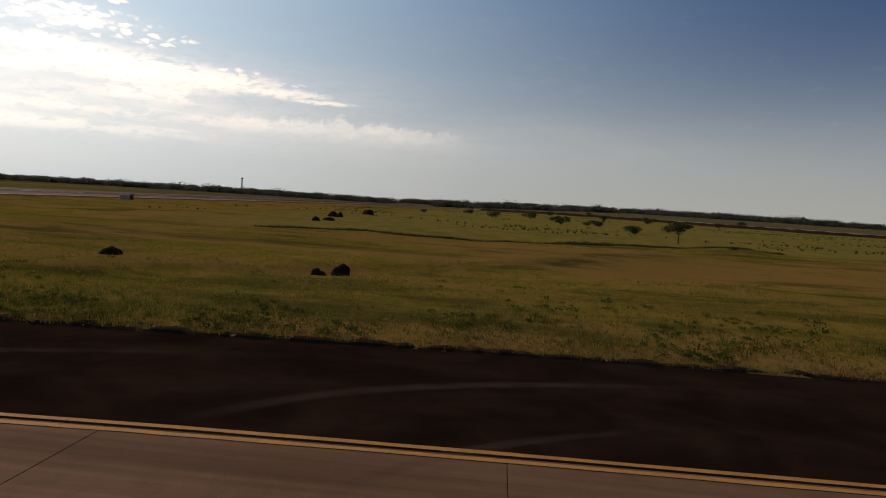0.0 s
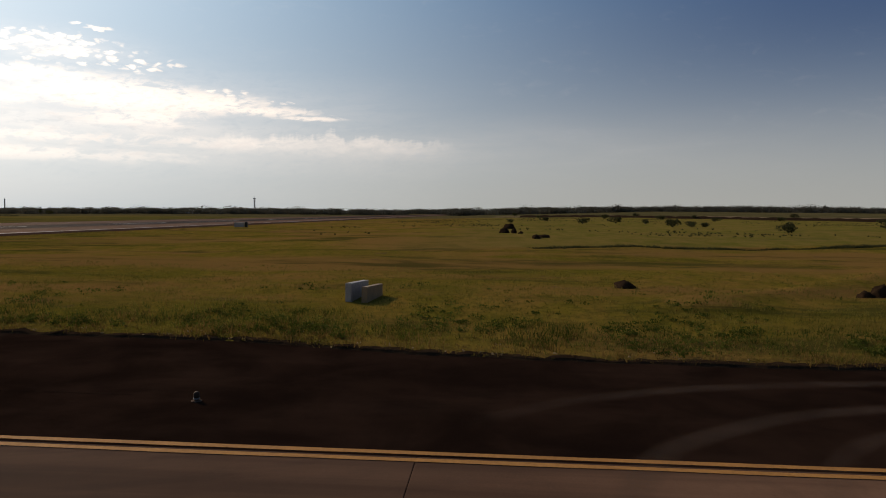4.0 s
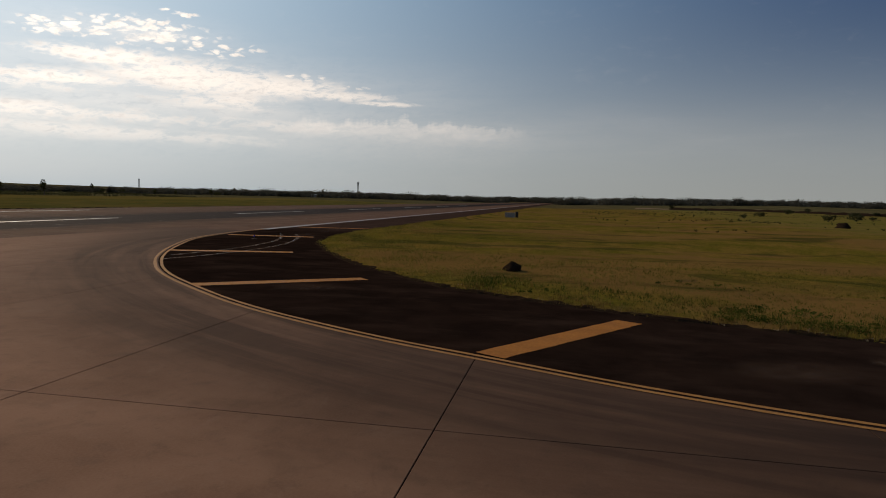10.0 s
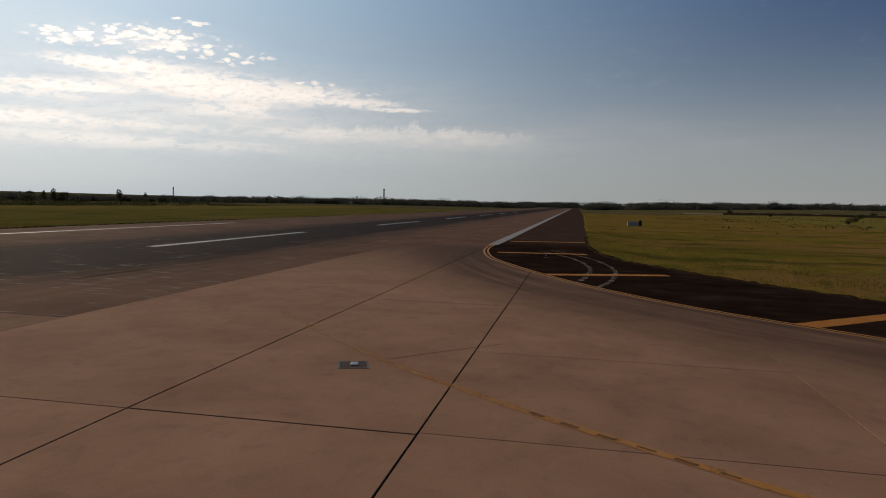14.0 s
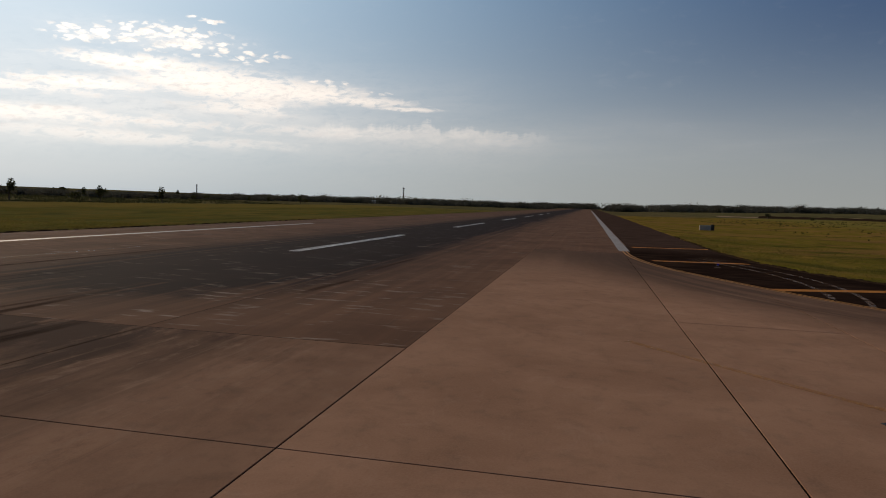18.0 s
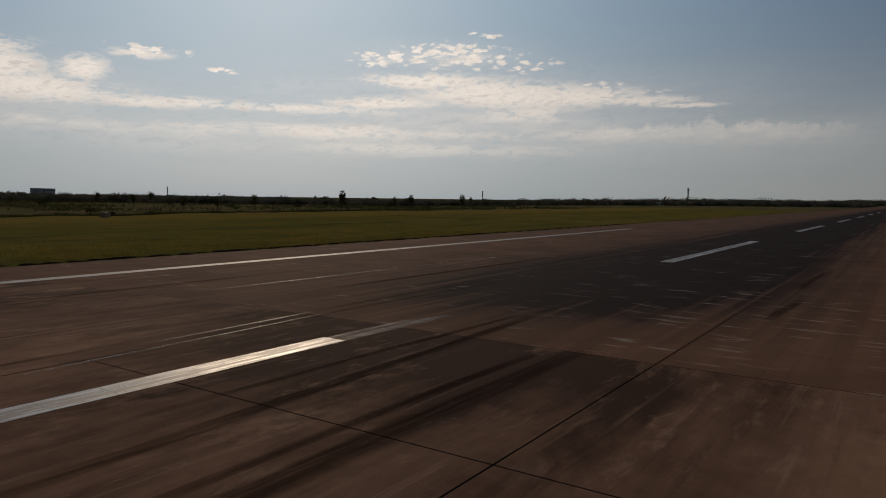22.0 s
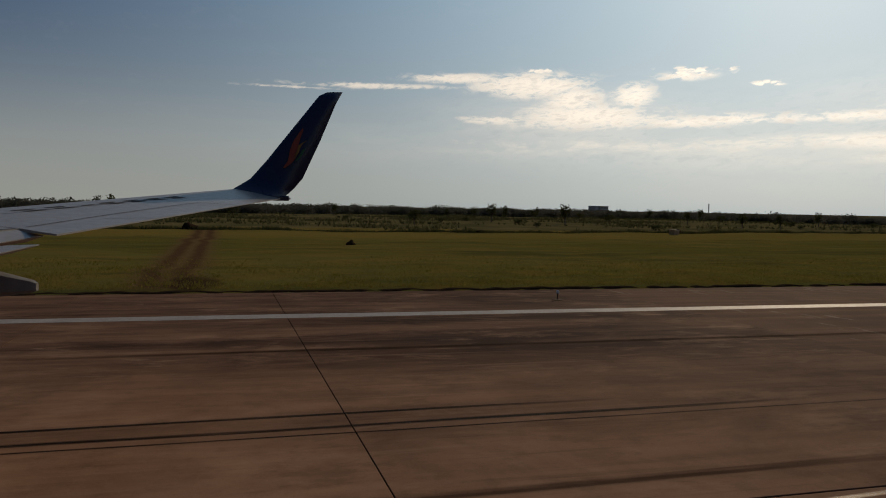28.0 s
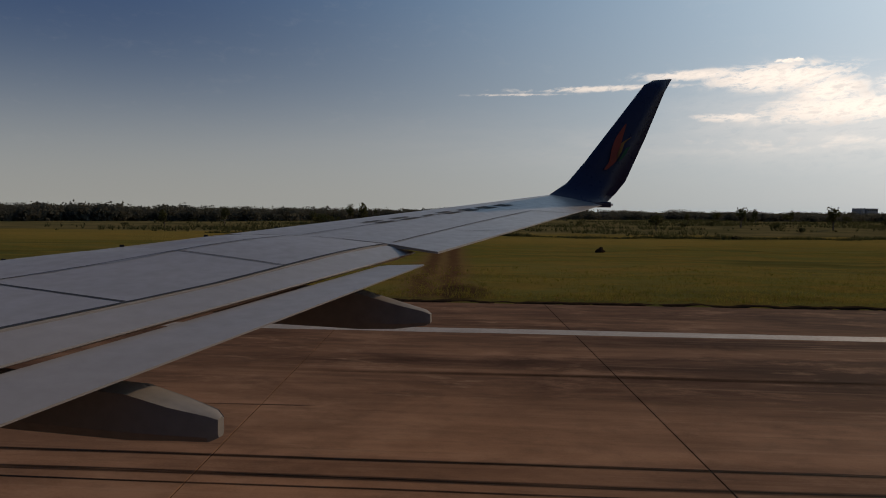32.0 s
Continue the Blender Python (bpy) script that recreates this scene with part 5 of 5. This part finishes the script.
BLUE_GLASS = simple("cobalt_blue_glass", (0.012, 0.012, 0.42), (0.02, 0.03, 0.60), 8.0, 0.18)
CLEAR_GLASS = simple("milky_clear_glass", (0.88, 0.86, 0.80), (0.78, 0.75, 0.70), 8.0, 0.5)
BROWN_GLASS = simple("grimy_brown_glass", (0.10, 0.06, 0.035), (0.05, 0.03, 0.02), 8.0, 0.65, gloss=0.15)
STEM = simple("rusty_dark_stem", (0.05, 0.032, 0.022), (0.025, 0.017, 0.013), 9.0, 0.8, gloss=0.1)
PLATE = simple("dusty_concrete_base", (0.16, 0.105, 0.07), (0.08, 0.05, 0.035), 6.0, 0.85, gloss=0.05)


def lamp(x, y, glass, label, height=0.36, base_r=0.24):
    ob = thing("edge_light", pose(x, y, 0.004), label, "light", "airfield edge lights")
    part("base_plate", shape("base_plate", PLATE, lambda bm: lathe(bm, [(base_r, 0.0), (base_r, 0.012), (base_r * 0.8, 0.022), (0.06, 0.026)], 20)), ob, "round dusty base plate")
    part("stem", shape("stem", STEM, lambda bm: lathe(bm, [(0.045, 0.02), (0.04, 0.05), (0.022, 0.07), (0.022, height - 0.17), (0.05, height - 0.15)], 12)), ob)
    lens = part("lens", shape("lens", glass, lambda bm: lathe(bm, [(0.055, height - 0.15), (0.062, height - 0.11), (0.06, height - 0.04), (0.04, height - 0.008), (0.012, height)], 16), True), ob, "domed glass lens")
    part("collar", shape("collar", STEEL, lambda bm: lathe(bm, [(0.066, height - 0.155), (0.07, height - 0.15), (0.07, height - 0.135), (0.066, height - 0.13)], 16)), lens, "steel clamp ring")
    return ob


lamp(-14.5, 76.93, BLUE_GLASS, "blue-domed taxiway edge light on a short stem", 0.36, 0.13)
lamp(-13.9, 112.9, BROWN_GLASS, "small weathered brown edge light on a dusty plate", 0.3, 0.22)
lamp(-16.5, 61.9, BROWN_GLASS, "small grimy edge light on a thin stem", 0.22, 0.07)
lamp(-13.8, -22.75, CLEAR_GLASS, "white-domed runway edge light on a short stem", 0.42)
lamp(-14.0, 91.5, BROWN_GLASS, "small taxiway edge light on a dusty plate", 0.2, 0.11)
lamp(-52.9, 29.5, BLUE_GLASS, "small edge light on the black shoulder", 0.3)

PIT = simple("rusty_pit_floor", (0.085, 0.052, 0.036), (0.035, 0.022, 0.016), 7.0, 0.8, gloss=0.1)
pit = thing("inset_light", pose(-15.55, 26.5, 0.0, 0, 0, 20), "square recessed pit with a bright metal light fitting", "light")
part("frame", shape("frame", BLACK, lambda bm: [box(bm, (0.72, 0.04, 0.010), (0, s * 0.345, 0.005), 0.003) for s in (-1, 1)] + [box(bm, (0.04, 0.65, 0.010), (s * 0.345, 0, 0.005), 0.003) for s in (-1, 1)]), pit)
part("floor_plate", shape("floor_plate", PIT, lambda bm: box(bm, (0.66, 0.66, 0.006), (0, 0, 0.003))), pit)
part("cover", shape("cover", STEEL, lambda bm: box(bm, (0.30, 0.17, 0.03), (-0.05, 0.04, 0.02), 0.01)), pit, "pale metal cover plate")
part("lens", shape("lens", STEEL, lambda bm: lathe(bm, [(0.09, 0.005), (0.085, 0.03), (0.05, 0.042)], 14)), pit)

SIGN_AT = (-27.95, 91.8)
sign = thing("guidance_sign", pose(SIGN_AT[0], SIGN_AT[1], 0.02, 0, -2.0, -7.5), "yellow and black taxiway guidance sign in a chalky white housing", "sign")
part("housing", shape("housing", SIGN_WHITE, lambda bm: box(bm, (2.25, 0.26, 0.90), (-1.025, -0.12, 0.54), 0.02)), sign, "chalky white sheet-metal housing")
face = part("face", shape("face", SIGN_YELLOW, lambda bm: box(bm, (1.34, 0.012, 0.78), (-0.63, -0.256, 0.54), 0.004)), sign, "yellow face with a dashed and barred black pattern")
panel = part("location_panel", shape("location_panel", BLACK, lambda bm: box(bm, (0.72, 0.012, 0.78), (-1.68, -0.256, 0.54), 0.004)), sign, "black panel with a yellow letter E")
part("letter", shape("letter", SIGN_YELLOW, lambda bm: [box(bm, (0.07, 0.006, 0.42), (-1.66, -0.266, 0.54))] + [box(bm, (0.21, 0.006, 0.07), (-1.555, -0.2665, 0.54 + dz)) for dz in (-0.175, 0.0, 0.175)]), panel)
for row in range(2):
    for k in range(6):
        part("dash", shape("dash", BLACK, lambda bm: box(bm, (0.12, 0.006, 0.085), (-1.15 + 0.2 * k, -0.264, 0.66 + 0.14 * row), 0.003)), face)
for row in range(2):
    part("bar", shape("bar", BLACK, lambda bm: box(bm, (1.10, 0.006, 0.06), (-0.65, -0.264, 0.32 + 0.13 * row), 0.003)), face)
for x in (-1.95, -0.1):
    part("leg", shape("leg", STEEL, lambda bm: box(bm, (0.06, 0.2, 0.2), (x, -0.12, 0.03), 0.005)), sign)
second = thing("sign_box", pose(SIGN_AT[0] + 0.15, SIGN_AT[1] + 0.45, 0.02, 0, -2.0, -7.5), "weathered tan sign box standing behind the yellow sign", "sign")
part("housing", shape("housing", SIGN_TAN, lambda bm: box(bm, (2.15, 0.24, 0.80), (-0.975, 0.12, 0.47), 0.02)), second)
part("inner_face", shape("inner_face", BLACK, lambda bm: box(bm, (2.05, 0.012, 0.70), (-0.975, -0.006, 0.47), 0.004)), second, "dark blank face")
for x in (-1.6, -0.1):
    part("leg", shape("leg", STEEL, lambda bm: box(bm, (0.06, 0.2, 0.2), (x, 0.12, 0.0), 0.005)), second)

marker = thing("distance_sign", pose(-145.6, 43.0, 0.03, 0, 0, 8), "pale grey box sign on posts beside the runway", "sign")
part("panel", shape("panel", SIGN_WHITE, lambda bm: box(bm, (0.4, 2.1, 1.0), (0, 0, 0.75), 0.03)), marker, "pale grey sign box")
part("end_panel", shape("end_panel", BLACK, lambda bm: box(bm, (0.42, 0.6, 1.2), (0, 1.45, 0.85), 0.03)), marker, "dark end box")
for y in (-0.8, 0.8):
    part("post", shape("post", STEEL, lambda bm: box(bm, (0.08, 0.08, 0.45), (0, y, 0.15), 0.005)), marker)
cabin = thing("equipment_box", pose(-63.5, -93.3, 0.03, 0, 0, 20), "low dark metal equipment box in the far grass", "box")
part("body", shape("body", SIGN_TAN, lambda bm: box(bm, (1.3, 1.0, 0.9), (0, 0, 0.5), 0.03)), cabin)
part("lid", shape("lid", BLACK, lambda bm: box(bm, (1.42, 1.1, 0.07), (0, 0, 0.97), 0.02)), cabin)

# ---- far buildings and masts ----
WALL = simple("pale_far_render", (0.52, 0.50, 0.48), (0.42, 0.40, 0.38), 0.3, 0.8)
GLASS = simple("dark_window_glass", (0.03, 0.035, 0.04), (0.05, 0.055, 0.06), 0.5, 0.2)
hall = thing("terminal_block", pose(-351, -704, 0, 0, 0, 26), "distant flat-roofed pale block above the woods", "building")
part("wall", shape("wall", WALL, lambda bm: box(bm, (15, 12, 8.5), (-2, 0, 4.25), 0.1)), hall)
part("wall", shape("wall", WALL, lambda bm: box(bm, (5, 10, 9.0), (9.2, 0, 4.5), 0.1)), hall)
part("roof", shape("roof", WALL, lambda bm: box(bm, (16, 13, 0.4), (-2, 0, 8.7), 0.05)), hall, "thin flat roof slab")
for k in range(5):
    part("window", shape("window", GLASS, lambda bm: box(bm, (2.0, 0.1, 1.3), (-8 + 2.9 * k, 6.03, 6.9), 0.02)), hall)
for k, (x, y, w, rot) in enumerate(((-20, -330, 14, 8), (-48, -335, 9, 4), (-88, -342, 16, -6), (-150, -338, 12, -10), (-610, -180, 26, 70))):
    shed = thing("shed", pose(x, y, 0, 0, 0, rot), "low white far building half hidden by trees", "building", "low far buildings")
    part("wall", shape("wall", SIGN_WHITE, lambda bm: box(bm, (w, 6, 2.6), (0, 0, 1.3), 0.05)), shed)
    part("roof", shape("roof", STEEL, lambda bm: box(bm, (w + 0.8, 6.8, 0.25), (0, 0, 2.75), 0.04, Matrix.Rotation(0.06, 4, "X"))), shed, "shallow metal roof")
    for j in range(3):
        part("door", shape("door", GLASS, lambda bm: box(bm, (1.4, 0.1, 2.0), (-w / 3 + j * w / 3, 3.02, 1.0), 0.02)), shed)


def mast(x, y, height, width, label):
    ob = thing("mast", pose(x, y, 0), label, "mast", "far masts")
    for sx in (-1, 1):
        for sy in (-1, 1):
            part("leg", shape("leg", STEEL, lambda bm: box(bm, (0.22, 0.22, height), (sx * width / 2, sy * width / 2, height / 2), 0.02)), ob)
    n = int(height / width / 1.2)
    for k in range(n):
        z = (k + 0.5) * height / n
        part("brace", shape("brace", STEEL, lambda bm: box(bm, (width * 1.35, width, 0.12), (0, 0, z), 0.0, Matrix.Rotation(0.78 if k % 2 else -0.78, 4, "Y"))), ob)
    part("head", shape("head", STEEL, lambda bm: box(bm, (width * 1.7, width * 1.7, height * 0.07), (0, 0, height * 0.97), 0.05)), ob, "platform at the top")
    part("spike", shape("spike", STEEL, lambda bm: tube(bm, 0.12, 0.05, height, height * 1.12, 6)), ob)
    return ob


mast(-941.0, -234.0, 21.0, 1.5, "grey lattice tower rising over the far trees")
mast(-592.0, -340.0, 11.5, 0.5, "slim far mast over the woods")
mast(-489.0, -703.0, 13.5, 0.6, "slim far mast over the woods")

# ---- the aircraft's wing ----
PAINT = simple("grey_white_aircraft_paint", (0.335, 0.300, 0.268), (0.285, 0.256, 0.228), 0.8, 0.35, 0.0, 0.03, gloss=0.6)
# Wing paint taken darker: the shade on the fairings is put into the colour.
SHADED_FAIRING = simple("shaded_fairing_paint", (0.215, 0.190, 0.165), (0.165, 0.145, 0.125), 1.2, 0.6, 0.0, 0.04, gloss=0.2)
NAVY = simple("navy_winglet_paint", (0.010, 0.013, 0.045), (0.014, 0.018, 0.055), 0.8, 0.3, 0.0, 0.03)
SEAM = simple("dark_seam_and_gap_shade", (0.014, 0.013, 0.013), (0.03, 0.028, 0.028), 4.0, 0.7)
ORANGE = simple("orange_emblem_paint", (0.36, 0.060, 0.015), (0.28, 0.045, 0.015), 2.0, 0.4)
GOLD = simple("gold_emblem_paint", (0.34, 0.16, 0.02), (0.28, 0.13, 0.02), 2.0, 0.4)
GREEN = simple("green_emblem_paint", (0.03, 0.13, 0.035), (0.025, 0.10, 0.03), 2.0, 0.4)
wing = thing("aircraft_wing", pose(-0.71, 3.20, 0.137, 0, 0, -4.4) @ Matrix.Scale(0.965, 4), "grey-white airliner wing with flaps, fairings and a navy upturned winglet", "wing")


def lead_edge(v):
    return 0.93 + 0.52 * (15.45 - v), 3.50 + 0.089 * (v - 6.8)


def rear(v, u0, slope, z0, z_slope):
    return u0 + slope * (15.6 - v), z0 + z_slope * (v - 7.4)


def loft(rings, cap=True):
    def build(bm):
        vs = [[bm.verts.new(p) for p in ring] for ring in rings]
        for a, b in zip(vs, vs[1:]):
            for k in range(len(a)):
                j = (k + 1) % len(a)
                bm.faces.new((a[k], a[j], b[j], b[k]))
        if cap:
            bm.faces.new(vs[0][::-1])
            bm.faces.new(vs[-1])
        bmesh.ops.recalc_face_normals(bm, faces=bm.faces)
    return build


def creased(me):
    me.set_sharp_from_angle(angle=radians(28))
    return me


outer_rear = lambda v: rear(v, -0.22, 0.266, 3.48, 0.0695)
hinge = lambda v: rear(v, 0.35, 0.30, 3.425, 0.062)
PROFILE = [(0.0, -0.05), (0.008, -0.028), (0.03, -0.008), (0.08, 0.002), (0.2, 0.006), (0.4, 0.008), (0.55, 0.006), (0.73, 0.004), (0.87, 0.002), (1.0, 0.0)]
UNDER = [(1.0, -0.008), (0.85, -0.014), (0.7, -0.026), (0.55, -0.055), (0.4, -0.085), (0.2, -0.09), (0.08, -0.082), (0.02, -0.068)]


JOIN = 8.0


def outer_top(u):
    """Height of the outer panel's upper skin at its inner end."""
    ul, zl = lead_edge(JOIN)
    ur, zr = outer_rear(JOIN)
    f = (ul - u) / (ul - ur)
    k = float(np.interp(f, [q[0] for q in PROFILE], [q[1] for q in PROFILE])) - 0.012 * math.exp(-((f - 0.73) / 0.17) ** 2)
    return zl + (zr - zl) * f + k * (ul - ur)


def top_skin(v, f, rear_at):
    """A place on the upper skin: f runs from the nose to the rear edge."""
    ul, zl = lead_edge(v)
    ur, zr = rear_at(v)
    chord = ul - ur
    k = float(np.interp(f, [q[0] for q in PROFILE], [q[1] for q in PROFILE]))
    if rear_at is outer_rear:
        k -= 0.012 * max(0.0, 1 - max(0.0, v - JOIN) / 3.5) * math.exp(-((f - 0.73) / 0.17) ** 2)
    u, z = ul - f * chord, zl + (zr - zl) * f + k * chord
    if rear_at is hinge and v > 5.0 and f > 0.05:
        # the inner skin rises to lie flush with the outer one
        z += (outer_top(u) - z) * ((v - 5.0) / (JOIN - 5.0)) ** 2
    return u, z


def section(v, rear_at, cut=0.0):
    """A wing section: nose and rear point joined by a cambered profile. cut: how far the rear corner runs inboard."""
    def at(f):
        return v - cut * max(0.0, (f - 0.72) / 0.28)
    out = []
    for f, k in PROFILE:
        u, z = top_skin(at(f), f, rear_at)
        out.append((u, -at(f), z))
    for f, k in UNDER:
        ul, zl = lead_edge(at(f))
        ur, zr = rear_at(at(f))
        out.append((ul - f * (ul - ur), -at(f), zl + (zr - zl) * f + k * (ul - ur)))
    return out


inner = part("inner_panel", creased(shape("inner_panel", PAINT, loft([section(v, hinge) for v in (1.6, 3.0, 4.5, 5.5, 6.0, 6.5, 7.0, 7.5, JOIN)]), True)), wing, "grey-white inner wing skin")
outer = part("outer_panel", creased(shape("outer_panel", PAINT, loft([section(JOIN + 0.012, outer_rear, 0.62)] + [section(v, outer_rear) for v in (8.6, 9.2, 10.0, 11.0, 12.0, 13.5, 15.0, 15.45)]), True)), wing, "grey-white outer wing skin")


def flap(v1, v2, front, back, drop, thick):
    rings = []
    for v in np.linspace(v1, v2, 9):
        (uf, zf), (ub, zb) = front(v), back(v)
        rings.append([(uf - 0.02, -v, zf - drop), (uf - 0.25 * (uf - ub), -v, zf - drop * 0.6 + 0.25 * (zb - zf)), (ub, -v, zb), (ub, -v, zb - 0.012),
                      (uf - 0.4 * (uf - ub), -v, zf - thick + 0.4 * (zb - zf)), (uf - 0.02, -v, zf - thick)])
    return loft(rings)


gap = lambda v: rear(v, 0.15, 0.28, 3.40, 0.078)
trail = lambda v: rear(v, -0.22, 0.266, 3.40, 0.100)


# Dark strip below the flap gap: the shade inside it, built as a sheet.
def gap_strip(v1, v2, line, lead, trail_, drop):
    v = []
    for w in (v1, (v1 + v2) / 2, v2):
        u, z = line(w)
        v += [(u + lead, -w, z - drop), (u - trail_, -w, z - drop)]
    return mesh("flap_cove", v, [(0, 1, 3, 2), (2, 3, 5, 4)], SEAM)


part("flap_cove", gap_strip(1.6, 7.2, gap, 0.10, 0.10, 0.075), wing, "dark sheet standing for the shade inside the flap gap")
hinge_top = lambda v: top_skin(v, 1.0, hinge)
part("fore_flap", shape("fore_flap", PAINT, flap(1.6, 7.9, hinge_top, gap, 0.012, 0.14)), wing, "grey fore flap")
part("aft_flap", shape("aft_flap", PAINT, flap(1.6, 7.08, gap, trail, 0.035, 0.11)), wing, "grey aft flap")


def canoe(v, u_front, u_top, z_top, u_rear, z_rear_top, z_rear_low, z_low):
    def ring(u, top, low, w):
        h = top - low
        return [(u, -v - w, top - 0.05 * h), (u, -v - w * 0.93, top - 0.012), (u, -v - w * 0.5, top), (u, -v + w * 0.5, top), (u, -v + w * 0.93, top - 0.012),
                (u, -v + w, top - 0.05 * h), (u, -v + w, low + 0.2 * h), (u, -v + w * 0.7, low), (u, -v - w * 0.7, low), (u, -v - w, low + 0.2 * h)]
    rise = z_top - z_rear_top
    return loft([ring(u_front + 1.6, z_top + 0.10, z_top - 0.02, 0.05), ring(u_front + 0.7, z_top + 0.08, z_low + 0.14, 0.12), ring(u_front, z_top + 0.05, z_low + 0.02, 0.12), ring(u_top, z_top, z_low - 0.005, 0.12),
                 ring((u_top + u_rear) / 2, z_top - rise * 0.5, z_low + 0.005, 0.11), ring(u_rear + 0.05, z_rear_top + 0.018, z_rear_low, 0.07), ring(u_rear, z_rear_top - 0.012, z_rear_low + 0.02, 0.035)])


part("track_fairing", creased(shape("track_fairing", SHADED_FAIRING, canoe(6.6, 3.50, 2.55, 3.155, 1.89, 2.97, 2.85, 2.81), True)), wing, "canoe-shaped flap track fairing")
part("track_fairing", creased(shape("track_fairing", SHADED_FAIRING, canoe(3.9, 4.02, 3.07, 2.905, 2.57, 2.77, 2.63, 2.63), True)), wing, "canoe-shaped flap track fairing")


def winglet_ring(le, te, thick):
    (ul, vl, zl), (ut, vt, zt) = le, te
    out = []
    for f, k in ((0, 0), (0.06, 0.6), (0.25, 1.0), (0.6, 0.7), (1, 0.1), (1, -0.1), (0.6, -0.7), (0.25, -1.0), (0.06, -0.6)):
        out.append((ul + (ut - ul) * f, -(vl + (vt - vl) * f) + k * thick, zl + (zt - zl) * f))
    return out


winglet = part("winglet", shape("winglet", NAVY, loft([winglet_ring((0.99, 15.28, 4.17), (-0.25, 15.46, 3.99), 0.05), winglet_ring((0.95, 15.4, 4.24), (-0.27, 15.6, 4.09), 0.05), winglet_ring((0.56, 15.7, 4.52), (-0.48, 15.78, 4.30), 0.06), winglet_ring((0.19, 15.8, 4.97), (-0.68, 15.87, 4.55), 0.06),
                                             winglet_ring((-0.44, 16.0, 5.82), (-1.10, 16.05, 5.50), 0.045), winglet_ring((-1.07, 16.2, 6.67), (-1.50, 16.22, 6.50), 0.03),
                                             winglet_ring((-1.26, 16.25, 6.77), (-1.66, 16.3, 6.80), 0.015)]), True), wing, "navy blue upturned winglet")


def swoosh(mat, points, width, name="emblem"):
    """A tapering curved stroke on the winglet's inner face."""
    pts = smooth_line(points, 0.08)
    v, f = [], []
    for i, q in enumerate(pts):
        t = i / (len(pts) - 1)
        w = width * math.sin(math.pi * (0.12 + 0.83 * t)) / 2
        out = 15.62 + 0.24 * (q.y - 4.3)
        v += [(q.x - w, -out + 0.035, q.y), (q.x + w, -out + 0.035, q.y)]
        if i:
            f.append((2 * i - 2, 2 * i - 1, 2 * i + 1, 2 * i))
    return part(name, mesh(name, v, f, mat), winglet, "painted curved stroke")


swoosh(ORANGE, [(-0.24, 4.80), (-0.40, 4.98), (-0.45, 5.2), (-0.53, 5.48), (-0.68, 5.80)], 0.17)
swoosh(GOLD, [(-0.46, 5.0), (-0.55, 5.2), (-0.62, 5.38), (-0.78, 5.5)], 0.08)
swoosh(GREEN, [(-0.52, 4.98), (-0.62, 5.1), (-0.70, 5.25), (-0.76, 5.3)], 0.07)


def on_wing(v, f, rear_at, lift=0.005):
    u, z = top_skin(v, f, rear_at)
    return Vector((u, -v, z + lift))


def seam(v1, f1, v2, f2, rear_at, width, mat=SEAM, name="panel_seam"):
    pts = [on_wing(v1 + (v2 - v1) * k / 10, f1 + (f2 - f1) * k / 10, rear_at) for k in range(11)]
    v, f = [], []
    for i, q in enumerate(pts):
        way = (pts[min(i + 1, 10)] - pts[max(i - 1, 0)]).normalized()
        side = way.cross(Vector((0, 0, 1))).normalized() * width / 2
        v += [q - side, q + side]
        if i:
            f.append((2 * i - 2, 2 * i - 1, 2 * i + 1, 2 * i))
    return part(name, mesh(name, v, f, mat), inner if rear_at is hinge else outer)


seam(1.7, 0.99, 7.95, 0.99, hinge, 0.04)
seam(2.5, 0.46, 7.95, 0.46, hinge, 0.026)
seam(8.1, 0.36, 12.5, 0.30, outer_rear, 0.022)
seam(5.0, 0.46, 4.7, 0.98, hinge, 0.03)
seam(6.6, 0.46, 6.3, 0.99, hinge, 0.022)
seam(4.1, 0.10, 3.6, 0.46, hinge, 0.02)
seam(8.1, 0.72, 12.6, 0.66, outer_rear, 0.022)
seam(12.6, 0.66, 12.9, 0.97, outer_rear, 0.03)
seam(9.4, 0.78, 9.7, 0.98, outer_rear, 0.022)
seam(8.0, 0.45, 8.0, 0.73, outer_rear, 0.018)
for v in (9.5, 10.05, 11.1, 11.65, 12.2, 12.75):
    for f in (0.255, 0.325):
        seam(v, f, v + 0.36, f, outer_rear, 0.10, SEAM, "painted_bar")
seam(10.65, 0.29, 10.9, 0.29, outer_rear, 0.06, SEAM, "painted_bar")
for v in (6.0, 7.0, 7.9, 8.8, 9.6):
    q = on_wing(v, 0.03, hinge if v < JOIN else outer_rear)
    part("vortex_tab", shape("vortex_tab", SEAM, lambda bm: box(bm, (0.05, 0.008, 0.035), q, 0.002)), inner if v < JOIN else outer)
part("tip_cap", shape("tip_cap", NAVY, lambda bm: box(bm, (0.42, 0.07, 0.12), (-0.16, -15.58, 4.05), 0.025)), wing, "navy squared tip block")
part("tail_light", shape("tail_light", CLEAR_GLASS, lambda bm: box(bm, (0.05, 0.05, 0.05), (-0.385, -15.58, 4.05), 0.015)), wing, "small clear tail light")
